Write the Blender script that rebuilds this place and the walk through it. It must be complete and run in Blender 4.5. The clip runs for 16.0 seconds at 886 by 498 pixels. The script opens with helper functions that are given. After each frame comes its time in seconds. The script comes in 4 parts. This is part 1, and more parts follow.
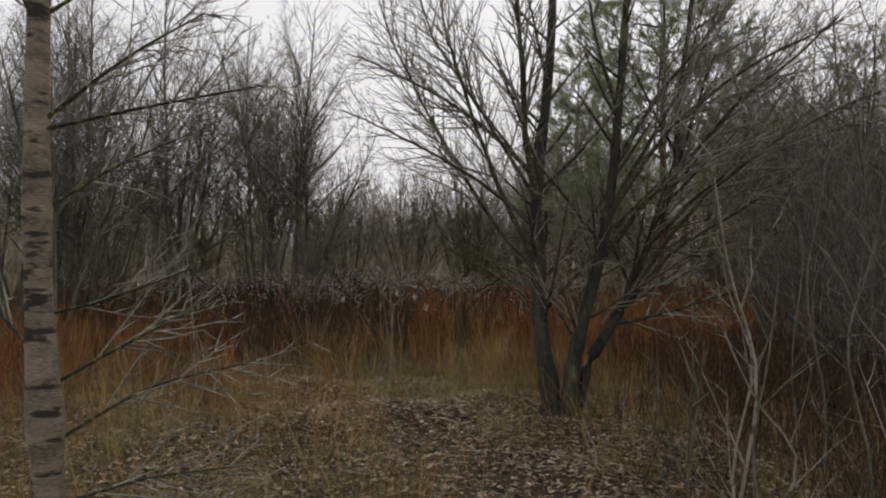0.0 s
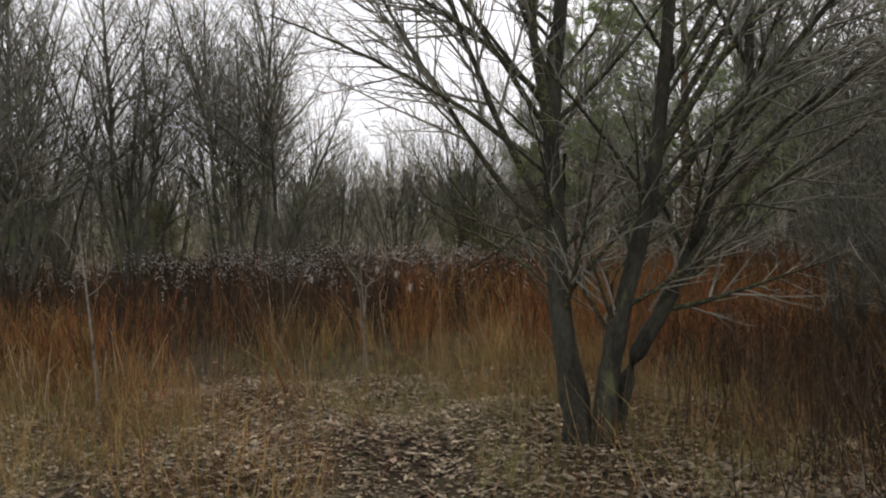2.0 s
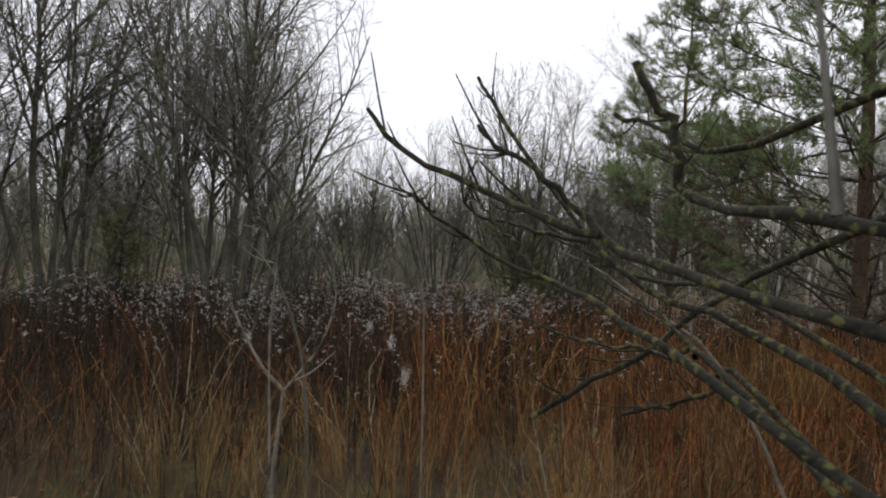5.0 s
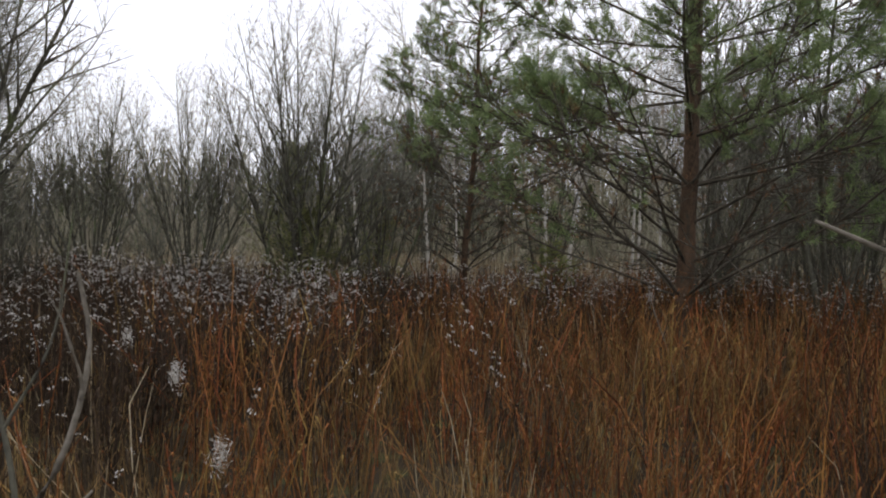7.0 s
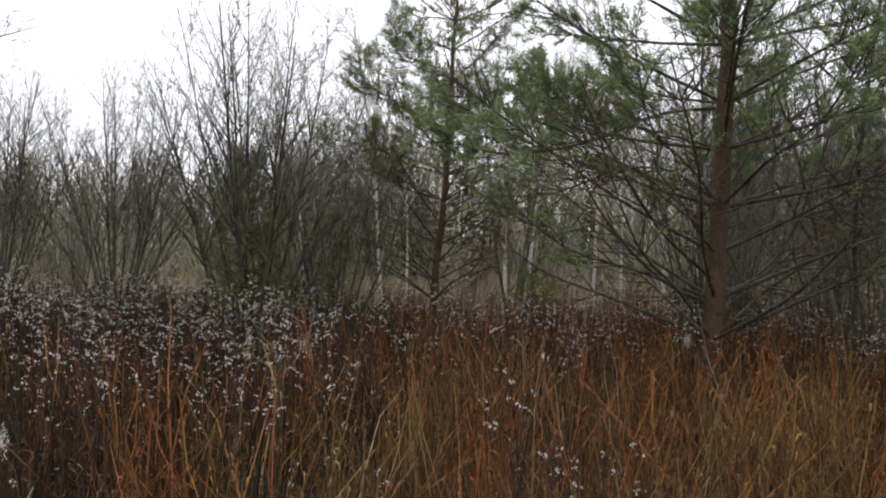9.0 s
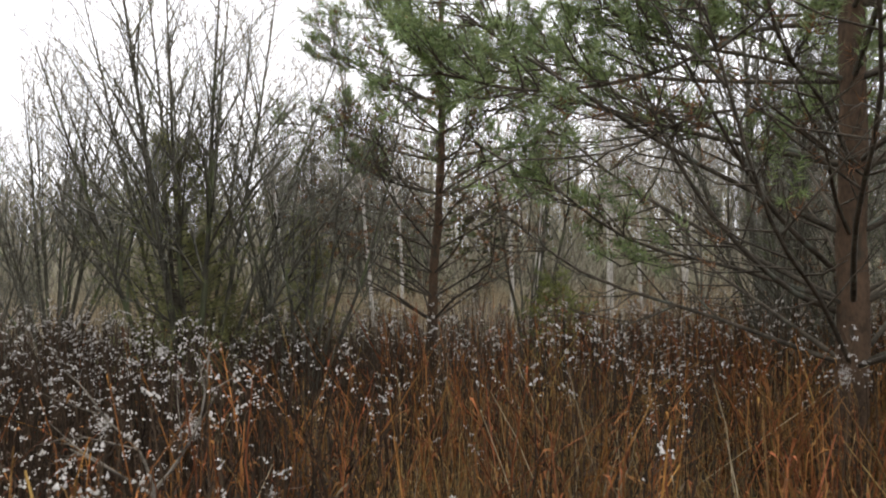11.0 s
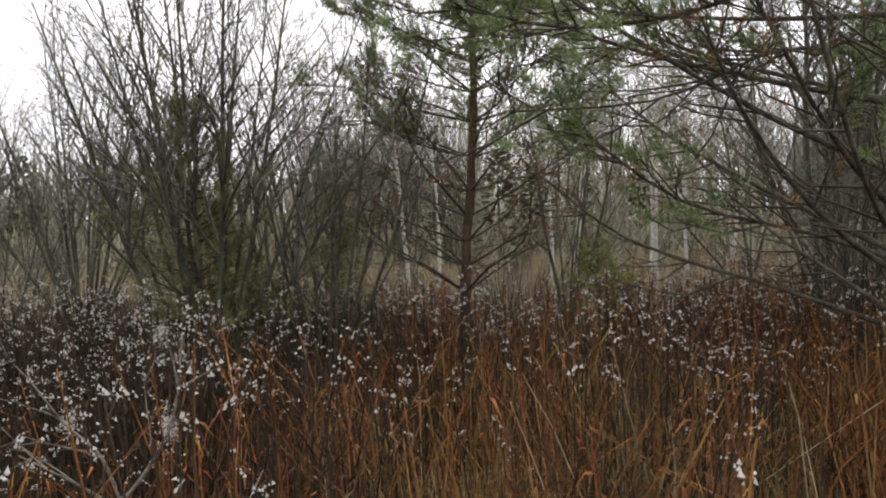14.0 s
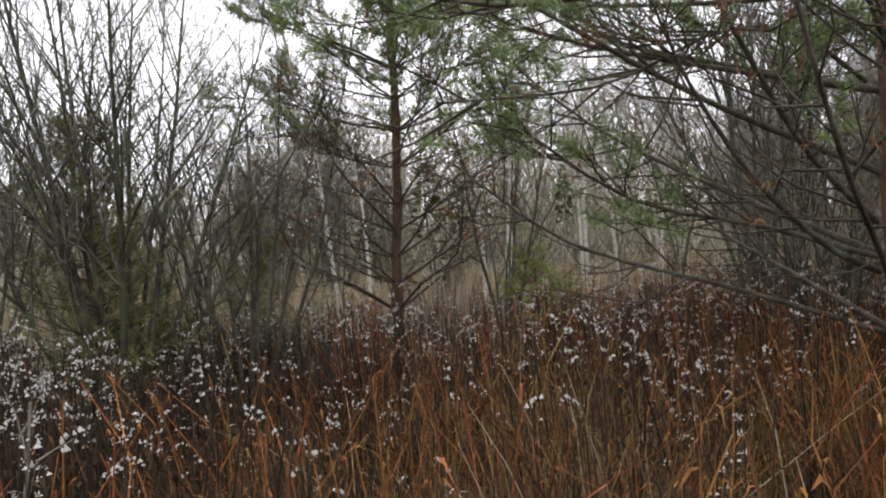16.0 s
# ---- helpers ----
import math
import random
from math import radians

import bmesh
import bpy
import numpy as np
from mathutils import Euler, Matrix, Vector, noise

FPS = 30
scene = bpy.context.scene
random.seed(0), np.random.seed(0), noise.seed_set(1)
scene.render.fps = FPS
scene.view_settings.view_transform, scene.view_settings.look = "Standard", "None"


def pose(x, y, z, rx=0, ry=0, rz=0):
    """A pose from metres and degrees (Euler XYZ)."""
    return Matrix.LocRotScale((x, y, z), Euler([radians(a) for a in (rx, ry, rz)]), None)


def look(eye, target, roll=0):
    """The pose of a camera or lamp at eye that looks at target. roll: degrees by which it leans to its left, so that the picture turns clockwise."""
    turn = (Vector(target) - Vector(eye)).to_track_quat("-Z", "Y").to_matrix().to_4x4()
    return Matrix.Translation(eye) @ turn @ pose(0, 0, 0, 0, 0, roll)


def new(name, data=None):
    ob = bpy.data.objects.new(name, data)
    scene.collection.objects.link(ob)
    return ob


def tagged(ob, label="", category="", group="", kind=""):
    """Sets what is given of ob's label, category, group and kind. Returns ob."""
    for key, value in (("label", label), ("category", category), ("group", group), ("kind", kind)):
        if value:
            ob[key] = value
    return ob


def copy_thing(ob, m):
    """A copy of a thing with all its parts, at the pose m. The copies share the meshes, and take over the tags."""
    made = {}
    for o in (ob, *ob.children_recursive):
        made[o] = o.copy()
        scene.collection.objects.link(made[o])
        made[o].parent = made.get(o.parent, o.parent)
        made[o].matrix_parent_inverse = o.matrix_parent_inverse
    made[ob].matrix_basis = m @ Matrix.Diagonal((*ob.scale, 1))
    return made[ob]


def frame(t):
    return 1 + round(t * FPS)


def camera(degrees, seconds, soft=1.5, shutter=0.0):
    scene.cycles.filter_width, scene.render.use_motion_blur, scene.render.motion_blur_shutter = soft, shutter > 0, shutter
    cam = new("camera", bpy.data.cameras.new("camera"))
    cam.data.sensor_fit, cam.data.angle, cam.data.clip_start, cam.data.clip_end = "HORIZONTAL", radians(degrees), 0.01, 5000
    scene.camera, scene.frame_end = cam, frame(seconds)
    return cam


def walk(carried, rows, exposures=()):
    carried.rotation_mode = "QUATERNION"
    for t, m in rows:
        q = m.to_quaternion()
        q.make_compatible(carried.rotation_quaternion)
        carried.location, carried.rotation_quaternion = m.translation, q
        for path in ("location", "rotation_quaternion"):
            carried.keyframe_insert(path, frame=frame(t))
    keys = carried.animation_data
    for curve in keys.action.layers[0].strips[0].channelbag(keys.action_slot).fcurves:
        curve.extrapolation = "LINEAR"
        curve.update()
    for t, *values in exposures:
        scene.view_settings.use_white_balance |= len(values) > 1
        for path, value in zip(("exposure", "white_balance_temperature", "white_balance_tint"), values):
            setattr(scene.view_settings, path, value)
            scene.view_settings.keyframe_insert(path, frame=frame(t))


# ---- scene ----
PATH = [
    (0, (0.185, 0.248, 1.534), (0.065, 2.244, 1.546), 0.3),
    (0.5, (0.132, 0.621, 1.505), (0.14, 2.621, 1.485), -1.1),
    (1, (0.179, 1.257, 1.469), (0.166, 3.253, 1.601), 1.3),
    (1.5, (0.173, 1.801, 1.474), (0.105, 3.8, 1.5), -0.9),
    (2, (0.189, 2.214, 1.491), (0.075, 4.21, 1.425), -1.2),
    (2.5, (0.185, 2.687, 1.46), (-0.177, 4.654, 1.437), -1.5),
    (3, (0.116, 3.153, 1.472), (-0.416, 5.08, 1.539), -0.1),
    (3.2, (0.091, 3.395, 1.542), (-0.415, 5.329, 1.597), 0.3),
    (5.3, (0.030, 6.740, 1.420), (-0.165, 8.731, 1.445), 1.5),
    (5.5, (-0.039, 6.944, 1.396), (-0.171, 8.939, 1.462), 0.4),
    (6, (-0.237, 7.371, 1.444), (-0.143, 9.367, 1.533), 0.0),
    (6.5, (-0.401, 7.687, 1.504), (-0.125, 9.667, 1.451), 0.9),
    (7, (-0.463, 8.098, 1.485), (-0.067, 10.058, 1.436), 1.5),
    (7.5, (-0.535, 8.544, 1.506), (-0.064, 10.488, 1.504), 2.1),
    (8, (-0.604, 9.040, 1.558), (-0.058, 10.964, 1.563), 1.9),
    (8.5, (-0.565, 9.334, 1.563), (0.008, 11.250, 1.570), 2.1),
    (9, (-0.603, 9.547, 1.568), (-0.048, 11.469, 1.561), 2.2),
    (9.2, (-0.621, 9.615, 1.571), (-0.069, 11.538, 1.565), 2.2),
    (11.3, (0.127, 11.953, 1.484), (0.672, 13.877, 1.512), -1.3),
    (11.5, (0.182, 12.062, 1.497), (0.696, 13.995, 1.496), -1.1),
    (12, (0.231, 12.15, 1.511), (0.694, 14.096, 1.466), -1.2),
    (12.5, (0.227, 12.15, 1.505), (0.634, 14.107, 1.442), -1.2),
    (13, (0.219, 12.137, 1.491), (0.618, 14.095, 1.42), -1.2),
    (13.5, (0.216, 12.13, 1.489), (0.623, 14.087, 1.419), -1.4),
    (14, (0.214, 12.13, 1.486), (0.671, 14.077, 1.432), -1.4),
    (14.5, (0.238, 12.188, 1.482), (0.757, 14.12, 1.458), -1.2),
    (15, (0.292, 12.336, 1.493), (0.864, 14.252, 1.516), -1.4),
    (15.5, (0.304, 12.452, 1.474), (0.924, 14.352, 1.542), -2.1),
    (16, (0.328, 12.554, 1.469), (0.963, 14.451, 1.448), -4.4),
]
cam = camera(60.0, 16.0, soft=2.0, shutter=0.15)
EXPOSURES = [
    (0, -0.24, 8450, 11),
    (0.5, -0.19, 8450, 11),
    (1, -0.72, 8450, 11),
    (1.5, 0.03, 8450, 11),
    (2, 0.13, 8450, 11),
    (2.5, 0.11, 8450, 11),
    (3, -0.59, 8100, 11),
    (3.2, -0.77, 8100, 11),
    (5.3, 0.08, 7950, 11),
    (5.5, -0.02, 7950, 11),
    (6, -0.30, 7450, 11),
    (6.5, 0.24, 7950, 11),
    (7, 0.21, 7950, 11),
    (7.5, 0.16, 7950, 11),
    (8, 0.11, 7950, 11),
    (8.5, 0.24, 7950, 11),
    (9.2, 0.52, 7950, 11),
    (11.3, 0.84, 8250, 11),
    (12.5, 0.84, 8250, 11),
    (14, 0.72, 8250, 11),
    (14.5, 0.62, 8250, 11),
    (15, 0.59, 7950, 11),
    (15.5, -0.12, 7950, 11),
    (15.8, 0.18, 7950, 11),
    (16, 0.90, 7950, 11),
]
walk(cam, [(t, look(eye, target, roll)) for t, eye, target, roll in PATH], EXPOSURES)

# ---- world and light: low overcast sky ----
world = bpy.data.worlds.new("overcast")
scene.world = world
world.use_nodes = True
wn, wl = world.node_tree.nodes, world.node_tree.links
sky = wn.new("ShaderNodeTexSky")
sky.sky_type = "NISHITA"
sky.sun_disc = False
sky.sun_elevation = radians(48)
sky.sun_rotation = radians(20)
sky.air_density, sky.dust_density, sky.ozone_density = 1.0, 2.0, 1.0
grey = wn.new("ShaderNodeHueSaturation")
grey.inputs["Saturation"].default_value = 0.12
wl.new(sky.outputs["Color"], grey.inputs["Color"])
cloud = wn.new("ShaderNodeMix")  # the even cloud layer hides most of the sky
cloud.data_type = "RGBA"
cloud.inputs[0].default_value = 0.92
cloud.inputs[7].default_value = (4.7, 5.45, 7.0, 1)
wl.new(grey.outputs["Color"], cloud.inputs[6])
wl.new(cloud.outputs[2], wn["Background"].inputs["Color"])
wn["Background"].inputs["Strength"].default_value = 0.15 * 1.25
sun = new("sun", bpy.data.lights.new("sun", "SUN"))
sun.data.energy, sun.data.angle, sun.data.color = 0.8, radians(60), (1.0, 0.86, 0.68)
sun.matrix_world = look((7.3, 20, 23.6), (0, 0, 0))


# ---- materials ----
def material(name, low, high, scale=8.0, rough=0.85, bump=0.3, fine=60.0, island=0.0, spots=None, spot_scale=5.0, spot_at=0.58,
             stretch=(1, 1, 1), hue=0.0):
    """A rough natural surface: two colours mixed by coarse and fine noise, tone by piece, spots of a third colour, bump."""
    m = bpy.data.materials.new(name)
    m.use_nodes = True
    n, l = m.node_tree.nodes, m.node_tree.links
    b = n["Principled BSDF"]
    b.inputs["Roughness"].default_value = rough
    b.inputs["Specular IOR Level"].default_value = 0.25
    co = n.new("ShaderNodeTexCoord")
    mp = n.new("ShaderNodeMapping")
    mp.inputs["Scale"].default_value = stretch
    l.new(co.outputs["Object"], mp.inputs["Vector"])
    coarse, grain = n.new("ShaderNodeTexNoise"), n.new("ShaderNodeTexNoise")
    for tex, s in ((coarse, scale), (grain, fine)):
        tex.inputs["Scale"].default_value, tex.inputs["Detail"].default_value = s, 4
        l.new(mp.outputs["Vector"], tex.inputs["Vector"])
    both = n.new("ShaderNodeMath")
    both.operation = "MULTIPLY_ADD"
    both.inputs[1].default_value = 0.45
    l.new(grain.outputs["Fac"], both.inputs[0])
    half = n.new("ShaderNodeMath")
    half.operation = "MULTIPLY"
    half.inputs[1].default_value = 0.6
    l.new(coarse.outputs["Fac"], half.inputs[0])
    l.new(half.outputs[0], both.inputs[2])
    ramp = n.new("ShaderNodeValToRGB")
    ramp.color_ramp.elements[0].position, ramp.color_ramp.elements[1].position = 0.36, 0.68
    ramp.color_ramp.elements[0].color, ramp.color_ramp.elements[1].color = (*low, 1), (*high, 1)
    l.new(both.outputs[0], ramp.inputs["Fac"])
    out = ramp.outputs["Color"]
    if spots:
        st = n.new("ShaderNodeTexNoise")
        st.inputs["Scale"].default_value, st.inputs["Detail"].default_value = spot_scale, 6
        l.new(mp.outputs["Vector"], st.inputs["Vector"])
        sr = n.new("ShaderNodeMapRange")
        sr.inputs["From Min"].default_value, sr.inputs["From Max"].default_value = spot_at, spot_at + 0.08
        l.new(st.outputs["Fac"], sr.inputs["Value"])
        mix = n.new("ShaderNodeMix")
        mix.data_type = "RGBA"
        mix.inputs[7].default_value = (*spots, 1)
        l.new(sr.outputs["Result"], mix.inputs[0])
        l.new(out, mix.inputs[6])
        out = mix.outputs[2]
    if island:
        geo = n.new("ShaderNodeNewGeometry")
        spread = n.new("ShaderNodeMapRange")
        spread.inputs["To Min"].default_value, spread.inputs["To Max"].default_value = 1 - island, 1 + island
        l.new(geo.outputs["Random Per Island"], spread.inputs["Value"])
        tone = n.new("ShaderNodeHueSaturation")
        l.new(spread.outputs["Result"], tone.inputs["Value"])
        jump = n.new("ShaderNodeMath")  # a second random number from the first
        jump.operation = "MULTIPLY"
        jump.inputs[1].default_value = 37.0
        l.new(geo.outputs["Random Per Island"], jump.inputs[0])
        rest = n.new("ShaderNodeMath")
        rest.operation = "FRACT"
        l.new(jump.outputs[0], rest.inputs[0])
        shift = n.new("ShaderNodeMapRange")
        shift.inputs["To Min"].default_value, shift.inputs["To Max"].default_value = 0.5 - hue, 0.5 + hue
        l.new(rest.outputs[0], shift.inputs["Value"])
        l.new(shift.outputs["Result"], tone.inputs["Hue"])
        l.new(out, tone.inputs["Color"])
        out = tone.outputs["Color"]
    l.new(out, b.inputs["Base Color"])
    if bump:
        bp = n.new("ShaderNodeBump")
        bp.inputs["Strength"].default_value, bp.inputs["Distance"].default_value = bump, 0.01
        l.new(both.outputs[0], bp.inputs["Height"])
        l.new(bp.outputs["Normal"], b.inputs["Normal"])
    return m


SOIL = material("damp_soil_and_moss", (0.018, 0.013, 0.008), (0.06, 0.043, 0.025), 2.2, 0.95, 0.9, 45, spots=(0.062, 0.064, 0.026), spot_scale=3.4, spot_at=0.57)
LITTER = material("fallen_leaves", (0.045, 0.031, 0.02), (0.38, 0.305, 0.22), 14, 0.8, 0.3, 80, island=0.6, hue=0.02)
WILLOW = material("willow_bark", (0.011, 0.0105, 0.008), (0.062, 0.059, 0.044), 9, 0.9, 1.0, 70, spots=(0.1, 0.105, 0.05), spot_scale=7, spot_at=0.58, stretch=(1, 1, 0.35))
WILLOW_LIMB = material("mossy_willow_limb", (0.014, 0.0135, 0.01), (0.058, 0.055, 0.04), 11, 0.9, 0.8, 90, spots=(0.12, 0.12, 0.045), spot_scale=55, spot_at=0.54)
TWIG = material("grey_twigs", (0.085, 0.084, 0.07), (0.285, 0.275, 0.23), 5, 0.85, 0.0, 40, island=0.4)
ALDER = material("alder_bark", (0.035, 0.034, 0.027), (0.17, 0.16, 0.122), 7, 0.9, 0.8, 60, spots=(0.13, 0.15, 0.08), spot_scale=3.5, spot_at=0.56, stretch=(1, 1, 0.4))
BIRCH = material("birch_bark", (0.07, 0.055, 0.042), (0.27, 0.22, 0.165), 6, 0.75, 1.0, 60, spots=(0.03, 0.025, 0.02), spot_scale=9, spot_at=0.55, stretch=(0.9, 0.9, 3.0))
BIRCH_PALE = material("pale_birch_bark", (0.30, 0.27, 0.23), (0.62, 0.58, 0.52), 3, 0.7, 0.3, 40, spots=(0.06, 0.05, 0.045), spot_scale=7, spot_at=0.62, stretch=(0.5, 0.5, 2.5))
PINE = material("pine_bark", (0.045, 0.032, 0.022), (0.16, 0.1, 0.064), 7, 0.9, 1.0, 50, spots=(0.07, 0.06, 0.045), spot_scale=6, stretch=(1, 1, 0.5))
PINE_LIMB = material("pine_limb", (0.036, 0.032, 0.025), (0.14, 0.118, 0.09), 9, 0.9, 0.7, 60, spots=(0.14, 0.15, 0.12), spot_scale=7, spot_at=0.6)
OLIVE = material("olive_juniper", (0.095, 0.105, 0.042), (0.29, 0.295, 0.12), 3, 0.6, 0, 30, island=0.4, hue=0.02)
NEEDLE = material("green_needles", (0.085, 0.13, 0.05), (0.3, 0.39, 0.165), 3, 0.6, 0, 30, island=0.4, hue=0.02)
BROWN_NEEDLE = material("brown_needles", (0.13, 0.06, 0.028), (0.25, 0.125, 0.06), 3, 0.8, 0, 30, island=0.4)
RUST = material("rust_brown_stalks", (0.055, 0.019, 0.007), (0.36, 0.142, 0.048), 2.0, 0.9, 0, 30, island=0.6, spots=(0.25, 0.145, 0.052), spot_scale=0.9, spot_at=0.54, hue=0.018)
DARK = material("dark_withered_stalks", (0.014, 0.0095, 0.006), (0.094, 0.061, 0.039), 2.0, 0.9, 0, 30, island=0.55, hue=0.015)
STRAW = material("straw_grass", (0.09, 0.052, 0.02), (0.4, 0.26, 0.11), 1.2, 0.85, 0, 30, island=0.55, hue=0.012)
PALE = material("pale_meadow_grass", (0.27, 0.21, 0.13), (0.5, 0.41, 0.275), 0.8, 0.9, 0, 20, island=0.3)
GREENISH = material("olive_grass", (0.085, 0.08, 0.028), (0.28, 0.245, 0.095), 1.6, 0.85, 0, 30, island=0.4)
FLUFF = material("seed_fluff", (0.42, 0.39, 0.355), (0.72, 0.69, 0.65), 40, 1.0, 0, 200, island=0.18)
DEADWOOD = material("bleached_dead_wood", (0.10, 0.086, 0.068), (0.30, 0.265, 0.22), 12, 0.85, 0.4, 90, spots=(0.06, 0.05, 0.04), spot_scale=14)
FAR_GREEN = material("far_conifer_green", (0.035, 0.045, 0.02), (0.1, 0.115, 0.05), 0.5, 0.9, 0, 3, island=0.4)
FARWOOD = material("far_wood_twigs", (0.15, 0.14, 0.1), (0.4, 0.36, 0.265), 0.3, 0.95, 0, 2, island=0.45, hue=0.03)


# ---- mesh building ----
class Bag:
    """Gathers tubes, leaves and copies of small shapes, and links them as one mesh."""

    def __init__(self):
        self.tubes, self.blocks = {}, []

    def tube(self, points, radii, sides=3):
        self.tubes.setdefault((len(points), sides), []).append((points, radii))

    def block(self, verts, faces):
        """verts: (n, 3); faces: (m, k) indices."""
        if len(verts):
            self.blocks.append((np.asarray(verts, float), np.asarray(faces, int)))

    def _flush(self):
        for (n, sides), some in self.tubes.items():
            pts = np.array([p for p, _ in some], float)
            rad = np.array([r for _, r in some], float)
            tan = np.gradient(pts, axis=1)
            tan /= np.linalg.norm(tan, axis=2, keepdims=True) + 1e-9
            side = np.cross(tan, np.where(np.abs(tan[..., 2:3]) > 0.9, np.array([1.0, 0, 0]), np.array([0, 0, 1.0])))
            side /= np.linalg.norm(side, axis=2, keepdims=True) + 1e-9
            up = np.cross(side, tan)
            ang = np.arange(sides) * 2 * np.pi / sides
            ring = pts[:, :, None] + rad[:, :, None, None] * (np.cos(ang)[:, None] * side[:, :, None] + np.sin(ang)[:, None] * up[:, :, None])
            count = n * sides
            i, j = np.meshgrid(np.arange(n - 1), np.arange(sides), indexing="ij")
            k = (j + 1) % sides
            quad = np.stack([i * sides + j, i * sides + k, (i + 1) * sides + k, (i + 1) * sides + j], -1).reshape(-1, 4)
            faces = (quad[None] + (np.arange(len(some)) * count)[:, None, None]).reshape(-1, 4)
            self.blocks.append((ring.reshape(-1, 3), faces))
        self.tubes = {}

    def mesh(self, name, mat, smooth=True):
        self._flush()
        verts = np.concatenate([v for v, _ in self.blocks])
        base = np.cumsum([0] + [len(v) for v, _ in self.blocks])
        loops = np.concatenate([(f + b).ravel() for (_, f), b in zip(self.blocks, base)])
        sizes = np.concatenate([np.full(len(f), f.shape[1]) for _, f in self.blocks])
        me = bpy.data.meshes.new(name)
        me.vertices.add(len(verts))
        me.vertices.foreach_set("co", verts.astype(np.float32).ravel())
        me.loops.add(len(loops))
        me.loops.foreach_set("vertex_index", loops.astype(np.int32))
        me.polygons.add(len(sizes))
        me.polygons.foreach_set("loop_start", np.r_[0, np.cumsum(sizes)[:-1]].astype(np.int32))
        me.polygons.foreach_set("use_smooth", np.full(len(sizes), smooth))
        me.update(calc_edges=True)
        me.materials.append(mat)
        return me

    def link(self, name, mat, parent=None, label="", smooth=True, kind=""):
        self._flush()
        if not self.blocks:
            return None
        ob = new(name, self.mesh(name, mat, smooth))
        ob.parent = parent
        if label:
            ob["label"] = label
        if kind:
            ob["kind"] = kind
        return ob


class Many(Bag):
    """Tubes that each become a part of their own."""

    def link(self, name, mat, parent=None, label="", smooth=True, kind=""):
        for (n, sides), some in self.tubes.items():
            for points, radii in some:
                one = Bag()
                one.tube(points, radii, sides)
                one.link(name, mat, parent, label, smooth, kind)


def thing(name, label, category, group="", at=(0, 0, 0), turn=0.0):
    ob = new(name)
    ob.empty_display_size = 0.2
    ob.matrix_world = pose(*at, 0, 0, turn)
    return tagged(ob, label, category, group)


def scatter(verts, faces, places, sizes, turns, tilts=None, heights=None):
    """Copies of one small shape: verts (n, 3) and faces (m, k), set at places with size, turn about z and a lean."""
    n = len(places)
    c, s = np.cos(turns)[:, None], np.sin(turns)[:, None]
    v = np.asarray(verts, float)[None] * np.asarray(sizes)[:, None, None]
    if heights is not None:
        v = v * np.stack([np.ones(n), np.ones(n), heights], -1)[:, None]
    x, y, z = v[..., 0], v[..., 1], v[..., 2]
    w = np.stack([c * x - s * y, s * x + c * y, z], -1)
    if tilts is not None:
        w[..., :2] += tilts[:, None, :] * np.maximum(w[..., 2:3], 0)
    w += np.asarray(places)[:, None]
    f = (np.asarray(faces)[None] + (np.arange(n) * len(verts))[:, None, None]).reshape(-1, np.asarray(faces).shape[1])
    return w.reshape(-1, 3), f


def ground_z(x, y):
    """The lie of the land: nearly flat, with a low swell round the willow and small unevenness."""
    x, y = np.asarray(x, float), np.asarray(y, float)
    near = np.exp(-(x**2 + (y - 9) ** 2) / 900)
    swell = 0.22 * np.exp(-(((y - 6.9) / 2.0) ** 2) - ((x - 0.8) / 3.5) ** 2)
    return swell + near * (0.035 * np.sin(1.9 * x + 0.7 * y) + 0.03 * np.sin(2.7 * y - 1.3 * x + 1.0) + 0.02 * np.sin(5.1 * x + 3.3 * y)) - 0.02


rng = np.random.default_rng(7)


# ---- ground: one sheet to the horizon ----
def make_ground():
    def axis(near_a, near_b, step, far):
        inner = np.arange(near_a, near_b + 1e-6, step)
        out = np.geomspace(1, far, 26)
        return np.r_[(near_a - out)[::-1], inner, near_b + out]

    xs, ys = axis(-14, 16, 0.25, 2500), axis(-4, 32, 0.25, 2500)
    gx, gy = np.meshgrid(xs, ys, indexing="ij")
    verts = np.stack([gx, gy, ground_z(gx, gy)], -1).reshape(-1, 3)
    i, j = np.meshgrid(np.arange(len(xs) - 1), np.arange(len(ys) - 1), indexing="ij")
    a = i * len(ys) + j
    bag = Bag()
    bag.block(verts, np.stack([a, a + len(ys), a + len(ys) + 1, a + 1], -1).reshape(-1, 4))
    return tagged(bag.link("ground", SOIL), "damp dark soil with moss and old leaf mould", "ground", kind="structure")


make_ground()


# ---- bare trees ----
class Plan:
    """How a kind of tree branches, level by level."""

    def __init__(self, kids, angle, ratio, first, wobble, lift, taper=0.75, seg=0.22, hull=None):
        self.hull = hull  # height of the crown's middle, half its width, half its height
        self.kids, self.angle, self.ratio, self.first, self.wobble, self.lift, self.taper, self.seg = kids, angle, ratio, first, wobble, lift, taper, seg


def unit(v):
    return v / (np.linalg.norm(v) + 1e-9)


def swing(r, d, angle):
    """A way that leans from d by the angle, about a random side."""
    side = r.normal(size=3)
    side = unit(side - side @ d * d)
    return unit(np.cos(angle) * d + np.sin(angle) * side)


